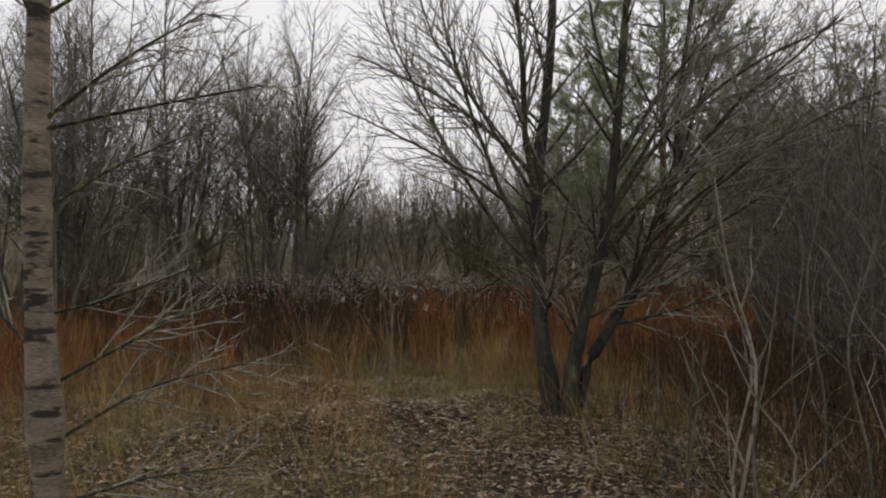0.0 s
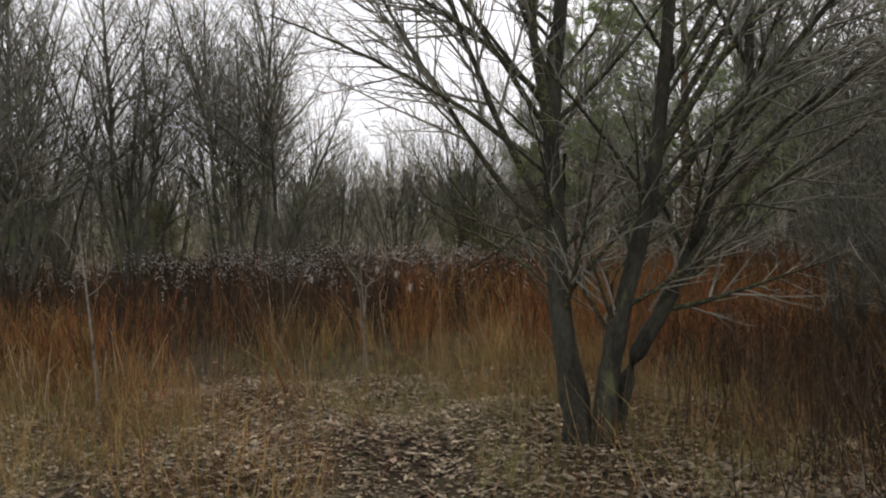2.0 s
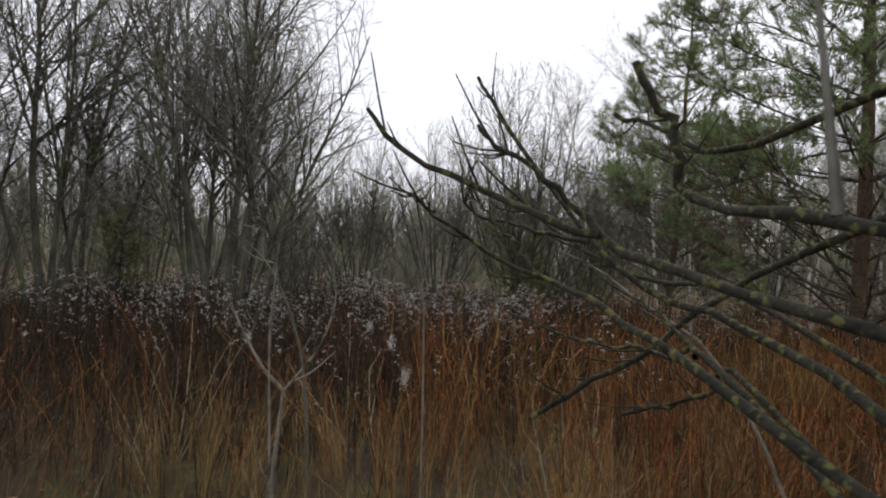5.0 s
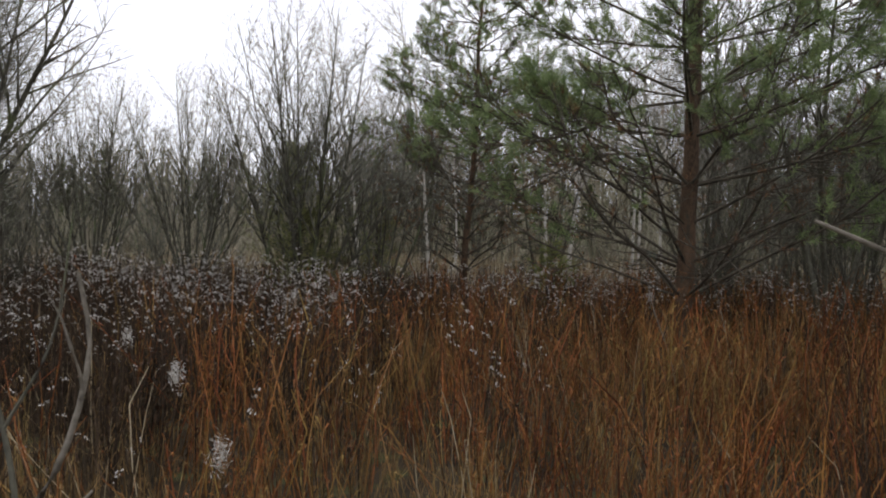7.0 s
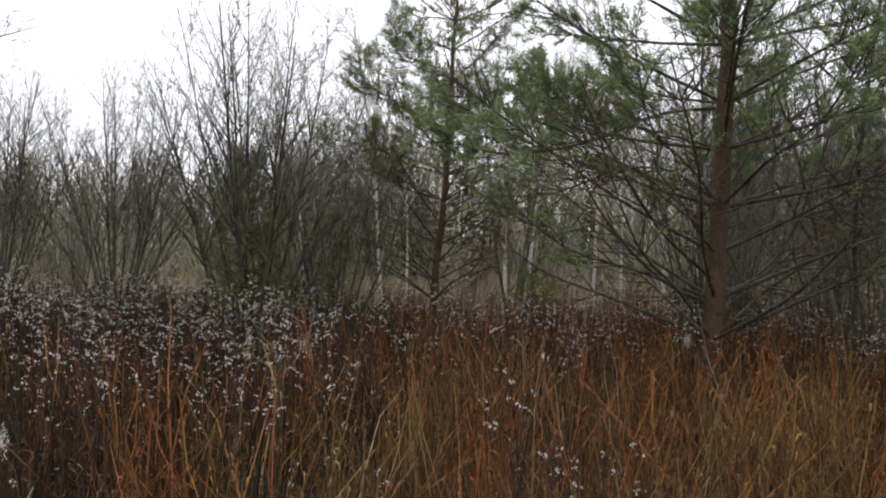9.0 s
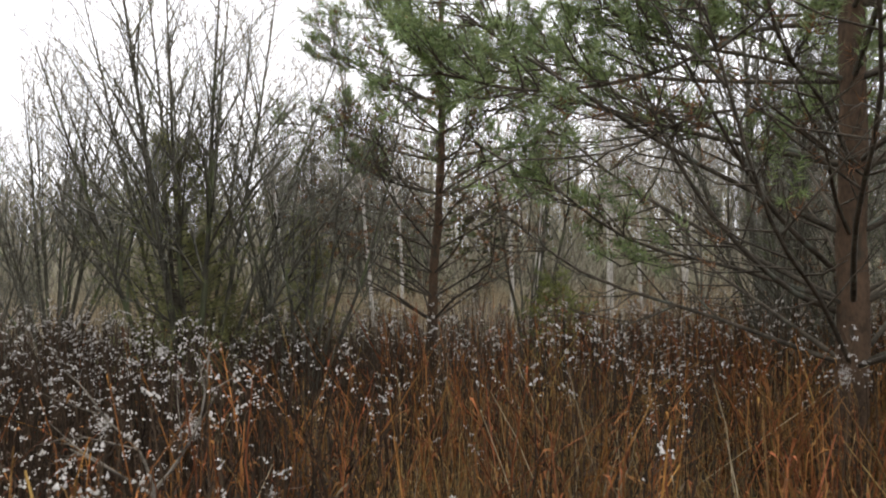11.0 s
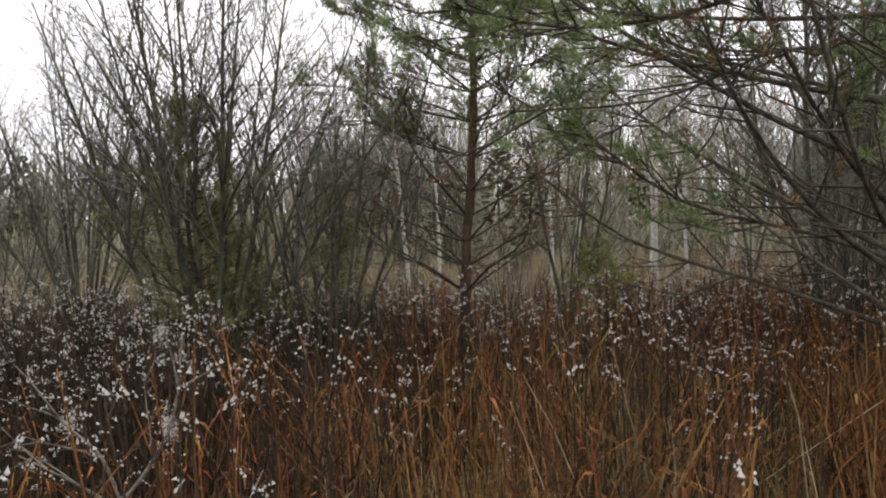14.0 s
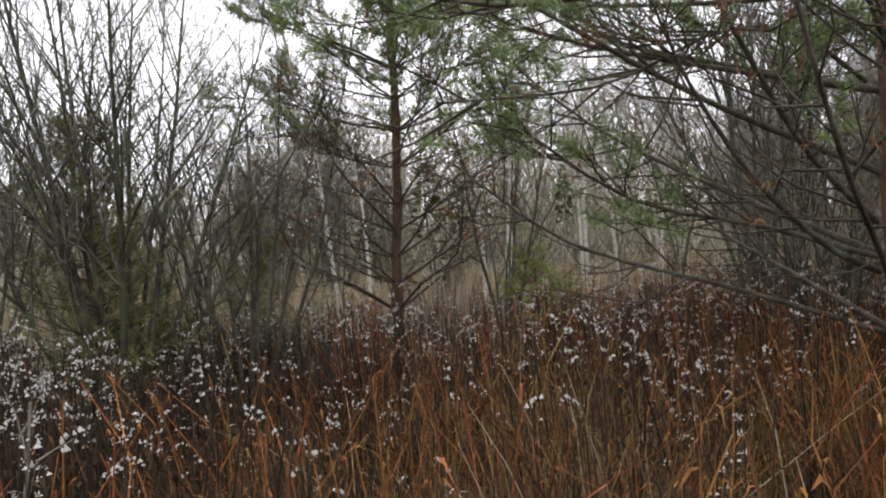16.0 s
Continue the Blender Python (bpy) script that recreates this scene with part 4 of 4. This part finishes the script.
def fluff_shape(seed, heads):
    """A dark stalk that parts near the top into shoots tipped with small balls of seed fluff: stalk and fluff."""
    r = np.random.default_rng(seed)
    stem, fluff = Bag(), Bag()
    stem.tube(np.array([[0, 0, 0], [0.01, 0, 0.4], [0, 0.02, 0.78], [0.01, 0.01, 0.95]]), np.array([0.0045, 0.004, 0.003, 0.0018]), 3)
    ball = np.array([[1, 0, -0.3], [-0.5, 0.87, -0.3], [-0.5, -0.87, -0.3], [0, 0, 1], [0, 0, -0.8]], float)
    faces = np.array([[0, 1, 3], [1, 2, 3], [2, 0, 3], [1, 0, 4], [2, 1, 4], [0, 2, 4]])
    for _ in range(heads):
        t = r.uniform(0.84, 0.95)
        a = r.uniform(0, 2 * np.pi)
        q = np.array([0.005, 0.012, t])
        e = q + np.array([np.cos(a), np.sin(a), 0]) * r.uniform(0.01, 0.06) + [0, 0, r.uniform(0.02, 0.09)]
        stem.tube(np.array([q, (q + e) / 2 + [0, 0, -0.006], e]), np.array([0.0016, 0.0014, 0.001]), 3)
        for _ in range(int(r.integers(1, 7))):
            s = r.uniform(0.0026, 0.0075)
            fluff.block(ball * s * r.uniform(0.5, 1.5, size=(5, 1)) * r.uniform(0.7, 1.3, size=3) + e + r.normal(size=3) * np.array([0.010, 0.010, 0.006]), faces)
    for _ in range(7):
        t, a = r.uniform(0.15, 0.75), r.uniform(0, 2 * np.pi)
        d = np.array([np.cos(a), np.sin(a), 0])
        q = np.array([0.006, 0.01, t])
        e = q + d * r.uniform(0.04, 0.08) + [0, 0, r.uniform(-0.06, 0.0)]
        w = np.cross(d, [0, 0, 1]) * 0.007
        stem.block(np.array([q, (q + e) / 2 - w, e, (q + e) / 2 + w]), np.array([[0, 1, 2, 3]]))
    return merged(stem), merged(fluff)


def blade_shape(seed, count, arch, wide=0.0032):
    """A tuft of arched grass blades about one metre long."""
    r = np.random.default_rng(seed)
    bag = Bag()
    for _ in range(count):
        a, out = r.uniform(0, 2 * np.pi), r.uniform(0.15, 1.0) * arch
        d = np.array([np.cos(a), np.sin(a), 0])
        w = np.cross(d, [0, 0, 1]) * wide
        h = r.uniform(0.55, 1.0)
        b = d * r.uniform(0, 0.05)
        line = [b, b + d * out * 0.2 + [0, 0, h * 0.5], b + d * out * 0.55 + [0, 0, h * 0.85], b + d * out + [0, 0, h * r.uniform(0.7, 1.0)]]
        v = [line[0] - w, line[0] + w, line[1] - w, line[1] + w, line[2] - w * 0.7, line[2] + w * 0.7, line[3]]
        bag.block(np.array(v), np.array([[0, 1, 3, 2], [2, 3, 5, 4], [4, 5, 6, 6]])[:2])
        bag.block(np.array([v[4], v[5], v[6]]), np.array([[0, 1, 2]]))
    return merged(bag)


def sow(name, mat, label, category, shapes, places, sizes, r, lean=0.12, heights=None):
    """All plants of a kind, in one object."""
    bag = Bag()
    which = r.integers(0, len(shapes), len(places))
    turns = r.uniform(0, 2 * np.pi, len(places))
    sway = np.stack([np.sin(5.3 * places[:, 0] + 2.1 * places[:, 1]), np.sin(4.1 * places[:, 1] - 3.7 * places[:, 0] + 1.0)], -1)
    tilts = r.normal(size=(len(places), 2)) * lean * r.choice([0.6, 1.0, 2.6], size=(len(places), 1), p=[0.40, 0.38, 0.22]) + sway * lean * 0.7
    for k, shape in enumerate(shapes):
        m = which == k
        for v, f in shape:
            if m.any():
                bag.block(*scatter(v, f, places[m], sizes[m], turns[m], tilts[m], None if heights is None else heights[m]))
    ob = bag.link(name, mat, smooth=False)
    return tagged(ob, label, category, kind="stuff")


def clear(x, y, wide=0.2):
    return (np.abs(x - path_x(y)) > wide) | (y > 12.8)


def stature(x, y):
    """How high the weeds stand: low at the start, breast-high further on."""
    h = np.interp(y, [3, 6, 8.5, 10.5, 12.5, 40], [0.18, 0.38, 0.55, 0.80, 0.98, 1.0])
    h = h + 0.25 * np.interp(np.abs(x - path_x(y)), [0.8, 3.5], [0, 1]) * np.interp(y, [4, 7, 12], [0.2, 1, 0])
    h = h * (1 + 0.10 * np.sin(3.1 * x + 1.3 * y) + 0.08 * np.sin(2.3 * y - 4.7 * x))
    return np.where(y > 12.8, h, np.minimum(h, np.interp(np.abs(x - path_x(y)), [0.2, 0.8], [0.7, 1.3])))


def edge(x, y):
    """From -1 among the fluffy weeds to 1 among the rust-brown ones."""
    return np.tanh((x + 0.9 - 0.47 * (y - 13)) / 0.9)


def bare_litter(x, y):
    """1 where little but leaf litter covers the ground, round the willow's foot and before it."""
    return np.exp(-(((x - 0.35) / 1.7) ** 2)) * np.clip((8.7 - y) / 2.3, 0, 1)


# Rust-brown stalks.
def rust_here(x, y):
    p = patches(x, y, 1.6, 0.4) + np.where(y > 10.5, 0.34 * edge(x, y), 0.0)
    return np.clip(3.6 * (p - 0.36), np.where(y > 10, 0.28, 0.05), 1) * np.clip((y - 6.5) / 2.6, 0, 1) * (1 - 0.8 * bare_litter(x, y)) * np.where(y > 18.5, 0.35, np.where(y > 12.2, 0.7, 1)) * clear(x, y)


places, r = cover(30000, -8, 9.5, 6, 22, rust_here, 101)
sow("rust_weeds", RUST, "dense rust-brown withered weed stalks", "dry weeds", [stalk_shape(s, n) for s, n in ((1, 11), (2, 9), (3, 12), (4, 10), (5, 6), (6, 14))], places,
    stature(places[:, 0], places[:, 1]) * r.uniform(0.4, 1.12, len(places)), r, 0.22)


# Dark stalks with fluff.
def fluff_here(x, y):
    p = patches(x, y, 2.2, 1.3) - 0.30 * edge(x, y) + 0.08 * (y > 12.5)
    return np.clip(2.6 * (p - 0.36), np.where(y > 14.5, 0.5, 0.15), 1) * np.interp(y, [8.3, 9.5, 12, 14, 16], [0, 0.1, 0.28, 0.6, 1]) * clear(x, y)


places, r = cover(17500, -8, 7.5, 8.3, 20.5, fluff_here, 102)
sizes = stature(places[:, 0], places[:, 1]) * r.uniform(0.72, 1.12, len(places))
fluffy = [fluff_shape(s, n) for s, n in ((11, 5), (12, 6), (13, 3), (14, 0), (15, 1), (16, 3), (17, 0))]
turns_seed = 555
sow("fluff_weeds", DARK, "dark withered stalks of seeding weeds", "dry weeds", [a for a, _ in fluffy], places, sizes, np.random.default_rng(turns_seed), 0.09)
sow("seed_fluff", FLUFF, "white seed fluff on withered weeds", "seed heads", [b for _, b in fluffy], places, sizes, np.random.default_rng(turns_seed), 0.09)


# Plain dark stalks everywhere, and the dark thicket beside the willow.
def dark_here(x, y):
    thicket = np.exp(-(((x - 3.0) / 1.4) ** 2) - ((y - 7.0) / 2.4) ** 2)
    field = np.clip((y - 8.2) / 3, 0, 1) * (0.66 - 0.3 * edge(x, y))
    return np.clip(thicket * 1.3 + field * 0.75, 0, 1) * clear(x, y)


places, r = cover(34000, -8, 9, 3.5, 22, dark_here, 103)
sow("dark_weeds", DARK, "dark brown leafless weed stalks", "dry weeds", [stalk_shape(s, 6) for s in (21, 22, 23)], places,
    np.maximum(stature(places[:, 0], places[:, 1]), 0.75 * (np.abs(places[:, 0] - 3.0) < 1.8) * (places[:, 1] < 9.5)) * r.uniform(0.55, 1.02, len(places)), r, 0.10)


# Straw grass.
def straw_here(x, y):
    return np.clip(2.0 * (patches(x, y, 1.1, 2.2) - 0.2), 0.25, 1) * np.interp(y, [4, 6, 8.5, 12, 13], [0.12, 0.4, 0.9, 1.0, 0.55]) * (1 - 0.8 * bare_litter(x, y))


places, r = cover(14000, -7, 8, 2.0, 19, straw_here, 104)
sow("straw_grass", STRAW, "straw-coloured withered grass in tufts", "dry grass", [blade_shape(s, 7, 0.42, 0.0024) for s in (31, 32, 33, 34)], places,
    np.clip(stature(places[:, 0], places[:, 1]) * r.uniform(0.45, 0.85, len(places)), 0.16, 0.72), r, 0.12)
places, r = cover(11000, -4.5, 5, 4.2, 11.5, lambda x, y: np.clip(2.2 * (patches(x, y, 0.9, 0.1) - 0.15), 0.12, 1) * np.clip(1.5 - y / 14, 0.3, 1), 105)
sow("olive_grass", GREENISH, "low olive-green and yellowed grass", "grass", [blade_shape(s, 8, 0.6) for s in (41, 42, 43)], places,
    r.uniform(0.10, 0.26, len(places)), r, 0.2)
places, r = cover(6000, -24, 26, 24, 41, lambda x, y: 0.5 + 0 * x, 106)
sow("meadow_grass", PALE, "pale bleached grass of the far meadow", "meadow", [blade_shape(s, 9, 0.35) for s in (51, 52, 53)], places, r.uniform(0.5, 0.95, len(places)) * 1.1, r, 0.1)


# Long crossed straw among the rust-brown weeds.
places, r = cover(620, 0.4, 6.5, 12.9, 17, lambda x, y: np.clip(0.3 + edge(x, y), 0, 1), 108)
sow("long_straw", STRAW, "long bent straw stems lying across weeds", "dry grass", [blade_shape(s, 3, 0.9, 0.0018) for s in (35, 36, 37)], places, r.uniform(0.7, 1.1, len(places)), r, 0.2)


# Pale bleached stems that stand out singly among the weeds.
places, r = cover(700, -7, 8, 6.5, 18, lambda x, y: 0.7 * clear(x, y), 111)
sow("pale_stems", PALE, "thin bleached stems among darker weeds", "dry weeds", [stalk_shape(s, 3) for s in (71, 72, 73)], places,
    stature(places[:, 0], places[:, 1]) * r.uniform(0.45, 0.95, len(places)), r, 0.24)


# Low dry stalks at the start.
places, r = cover(7000, -4, 4.5, 4.2, 9.4, lambda x, y: (0.2 + 0.6 * patches(x, y, 0.8, 1.7) * clear(x, y)) , 109)
sow("low_stalks", STRAW, "short dry stalks standing in leaf litter", "dry weeds", [stalk_shape(s, 5) for s in (61, 62, 63)], places, r.uniform(0.15, 0.5, len(places)), r, 0.25)
places, r = cover(5200, 0.9, 5.5, 2.6, 9.5, lambda x, y: np.clip((x - 0.5 - 0.12 * y) / 1.2, 0, 1), 110)
sow("dark_brush", DARK, "dark tangled dead brush", "dry weeds", [stalk_shape(s, 9) for s in (64, 65, 66)], places, r.uniform(0.3, 0.85, len(places)) * np.clip(0.35 + places[:, 1] / 7, 0.4, 1), r, 0.35)


# Short rust-brown stalks and moss-green tufts in the leaf litter.
places, r = cover(5200, -4.8, 5, 3.5, 9, lambda x, y: np.clip(2.4 * (patches(x, y, 0.6, 2.9) - 0.25), 0.1, 1) * (1 - 0.1 * bare_litter(x, y)) * clear(x, y, 0.12), 112)
sow("short_rust_weeds", RUST, "short bent rust-brown stalks in leaf litter", "dry weeds", [stalk_shape(s, 8) for s in (67, 68, 69)], places, r.uniform(0.12, 0.38, len(places)), r, 0.4)


# Fallen leaves.
def leaf_shape(seed):
    r = np.random.default_rng(seed)
    v = np.array([[-0.035, 0, 0.004], [-0.012, -0.016, 0.010], [0.018, -0.014, 0.006], [0.038, 0.002, 0.014], [0.016, 0.016, 0.012], [-0.014, 0.015, 0.004], [0, 0, 0.0]])
    v[:, 2] += r.uniform(-0.006, 0.010, 7)
    return [(v, np.array([[6, 0, 1], [6, 1, 2], [6, 2, 3], [6, 3, 4], [6, 4, 5], [6, 5, 0]]))]


places, r = cover(180000, -4.5, 5.0, -1.0, 10.5, lambda x, y: np.interp(y, [-1, 3, 4.2, 9, 10, 10.5], [0.1, 0.2, 1, 1, 0.4, 0.2]) * np.clip(1.9 - np.hypot((x - 0.2) / 3.2, (y - 6.2) / 3.6), 0, 1) * np.clip(patches(x, y, 1.2, 0.9) + 0.25, 0.2, 1), 107)
places[:, 2] += 0.006 + 0.03 * r.random(len(places))
sow("leaf_litter", LITTER, "fallen grey-brown leaves on the ground", "fallen leaves", [leaf_shape(s) for s in range(4)], places, r.uniform(0.25, 0.85, len(places)), r, 1.2)


# ---- saplings, snags and single stems ----
def line_plant(name, label, at, lines, mat, category="sapling", twig=0, seed=0, plan=SHRUB_PLAN):
    """A sapling from bends given from its foot: rows of radius, radius at the tip, bends."""
    r = np.random.default_rng(seed)
    top = thing(name, label, category, at=(at[0], at[1], float(ground_z(*at)) - 0.03))
    twigs = Bag()
    for k, (a, b, bends) in enumerate(lines):
        pts = bend(bends, 14)
        bag = Bag()
        bag.tube(pts, np.linspace(a, b, 14) * (1 + 0.08 * r.normal(size=14)), 7)
        bag.link("stem" if k == 0 else "branch", mat, top)
        if twig:
            sprout(r, list(pts), np.linspace(a, b, 14), twig, 0, plan, [twigs, twigs, twigs])
    twigs.link("crown", mat, top, kind="stuff")
    return top


line_plant("sapling", "pale forked dead sapling in the weeds", (-0.97, 9.3), [(0.012, 0.007, [(0.02, 0, 0), (0.0, 0, 0.5), (0.03, 0, 0.93)]), (0.007, 0.003, [(0.03, 0, 0.92), (-0.07, 0, 1.02), (-0.17, 0.02, 1.17), (-0.24, 0.03, 1.30)]),
            (0.007, 0.003, [(0.03, 0, 0.92), (0.12, 0, 1.03), (0.19, 0, 1.15), (0.22, 0.02, 1.3), (0.20, 0.03, 1.42)]), (0.005, 0.002, [(0.05, 0, 0.95), (0.14, 0, 1.0), (0.22, 0.05, 1.08)])], DEADWOOD, twig=0.25, seed=1)
line_plant("sapling", "pale branched sapling among fluffy weeds", (-0.22, 14.45), [(0.010, 0.007, [(0, 0, 0), (0.0, 0, 0.4), (0.02, 0, 0.78)]), (0.007, 0.003, [(0.02, 0, 0.76), (0.1, 0, 0.86), (0.17, 0, 1.0), (0.2, 0, 1.22)]),
            (0.006, 0.002, [(0.02, 0, 0.76), (-0.03, 0, 0.9), (-0.12, 0, 1.0), (-0.2, 0, 1.12)]), (0.006, 0.002, [(0.02, 0, 0.74), (-0.1, 0, 0.83), (-0.24, 0, 0.92)])], DEADWOOD, twig=0.9, seed=2)
line_plant("sapling", "thin grey sapling with broken top", (-2.75, 7.7), [(0.012, 0.006, [(0.05, 0, 0), (0.03, 0, 0.5), (-0.02, 0, 1.1), (-0.06, 0, 1.5)]), (0.005, 0.002, [(0.0, 0, 1.0), (0.1, 0, 1.08), (0.2, 0, 1.25)]), (0.005, 0.002, [(-0.03, 0, 1.2), (-0.2, 0, 1.45), (-0.3, 0, 1.5)])], DEADWOOD, seed=3)
line_plant("broken_snag", "bleached broken-off dead stem with a stub", (-0.98, 9.2), [(0.006, 0.0045, [(0, 0, 0), (0.03, 0, 0.6), (0.01, 0, 1.1), (0.03, 0, 1.5)]), (0.004, 0.002, [(0.02, 0, 1.42), (-0.06, 0, 1.44), (-0.12, 0, 1.48)])], DEADWOOD, "dead stem", seed=4)
line_plant("sapling", "pale thin curved sapling in the weeds", (-0.16, 7.86), [(0.0026, 0.0011, [(0.02, 0, 0), (0.0, 0, 0.6), (-0.01, 0, 1.1), (-0.025, 0.03, 1.34), (-0.045, 0.05, 1.41)])], DEADWOOD, seed=6)
line_plant("dead_branch", "pale leaning dead branch in rust-brown weeds", (0.95, 8.6), [(0.007, 0.0025, [(0, 0, 0), (-0.12, 0.03, 0.55), (-0.35, 0.1, 1.08), (-0.6, 0.16, 1.27), (-0.72, 0.2, 1.36), (-0.85, 0.24, 1.42)]), (0.004, 0.002, [(-0.45, 0.1, 1.17), (-0.47, 0.1, 1.32), (-0.5, 0.1, 1.42)])], DEADWOOD, "dead branch", seed=7)
line_plant("sapling", "thin dark curved bare sapling", (-1.25, 10.4), [(0.011, 0.004, [(0.1, 0, 0), (0.08, 0, 0.6), (0.0, 0, 1.1), (-0.2, 0, 1.5), (-0.5, 0, 1.7)]), (0.006, 0.002, [(0.03, 0, 1.0), (0.15, 0, 1.25), (0.2, 0, 1.6)])], ALDER, twig=0.5, seed=5)
for k, (x, y, h, lx, ly) in enumerate(((1.02, 2.75, 1.9, -0.1, 0.1), (1.10, 2.9, 1.5, 0.06, 0.0), (0.92, 3.0, 1.2, 0.05, 0.1), (1.52, 2.8, 1.75, 0.0, 0.1), (1.75, 3.6, 1.9, 0.12, 0.0), (2.0, 4.6, 2.2, 0.1, 0.1), (1.45, 4.1, 1.7, -0.12, 0.1),
                                           (2.3, 5.6, 2.4, -0.1, 0.1), (2.7, 5.2, 2.2, 0.1, 0.0), (1.3, 3.3, 1.3, -0.2, 0.0), (3.1, 6.4, 2.6, 0.0, 0.1), (1.9, 3.2, 1.4, -0.15, 0.1))):
    line_plant("sapling", "thin grey twiggy sapling beside the leaf litter", (x, y), [(0.008, 0.0025, [(0, 0, 0), (lx * 0.5, ly * 0.2, h * 0.3), (-lx * 0.4, ly * 0.6, h * 0.6), (lx * 0.4, ly, h * 0.8), (lx, ly, h)])], DEADWOOD if k % 3 == 0 else ALDER, twig=1.7, seed=10 + k)
for k, (x, y, h, lx, ly) in enumerate(((4.9, 13.2, 1.25, 0.05, 0), (5.9, 13.4, 1.4, -0.1, 0), (5.2, 12.9, 1.1, -0.45, 0.1), (2.6, 13.6, 1.2, -0.25, 0.2), (3.4, 14.1, 1.3, -0.3, 0), (6.6, 14.8, 1.7, 0.1, 0))):
    line_plant("dead_sapling", "pale leaning dead stem in rust-brown weeds", (x, y), [(0.006, 0.0025, [(0, 0, 0), (lx * 0.3, ly * 0.3, h * 0.4), (lx * 0.7, ly, h * 0.75), (lx, ly, h)])], DEADWOOD, "dead stem", twig=0.45, seed=30 + k)


# ---- large woolly seed heads that stand out singly ----
def woolly_stalk(at, height, seed):
    r = np.random.default_rng(seed)
    top = thing("woolly_seed_stalk", "withered stalk with a large woolly white seed head", "dry weed", "woolly seed stalks", (at[0], at[1], float(ground_z(*at)) - 0.01))
    stem, wool = Bag(), Bag()
    lean = r.normal(size=2) * 0.04
    stem.tube(bend([(0, 0, 0), (lean[0], lean[1], height * 0.6), (2 * lean[0], 2 * lean[1], height)], 8), np.linspace(0.004, 0.0015, 8), 5)
    tip = np.array([2 * lean[0], 2 * lean[1], height])
    for _ in range(170):
        q = tip + r.normal(size=3) * np.array([0.014, 0.014, 0.026]) + [0, 0, -0.02]
        d = unit(r.normal(size=3)) * r.uniform(0.012, 0.026)
        side = unit(np.cross(d, r.normal(size=3))) * 0.0016
        wool.block(np.array([q - side, q + side, q + d]), np.array([[0, 1, 2]]))
    stem.link("stalk", DARK, top)
    wool.link("seed_wool", FLUFF, top, "woolly white tuft", smooth=False, kind="stuff")


for k, (x, y, h) in enumerate(((-0.9, 11.2, 0.92), (-0.8, 10.45, 0.92), (-1.4, 12.3, 0.98), (-0.36, 14.8, 0.97), (-0.38, 16.3, 1.02), (-0.05, 14.4, 0.95), (1.15, 3.1, 0.62), (1.6, 3.15, 0.66), (-0.25, 3.4, 0.3), (-0.1, 3.0, 0.22), (-1.9, 11.6, 0.95), (2.9, 14.6, 1.0))):
    woolly_stalk((x, y), h, 200 + k)
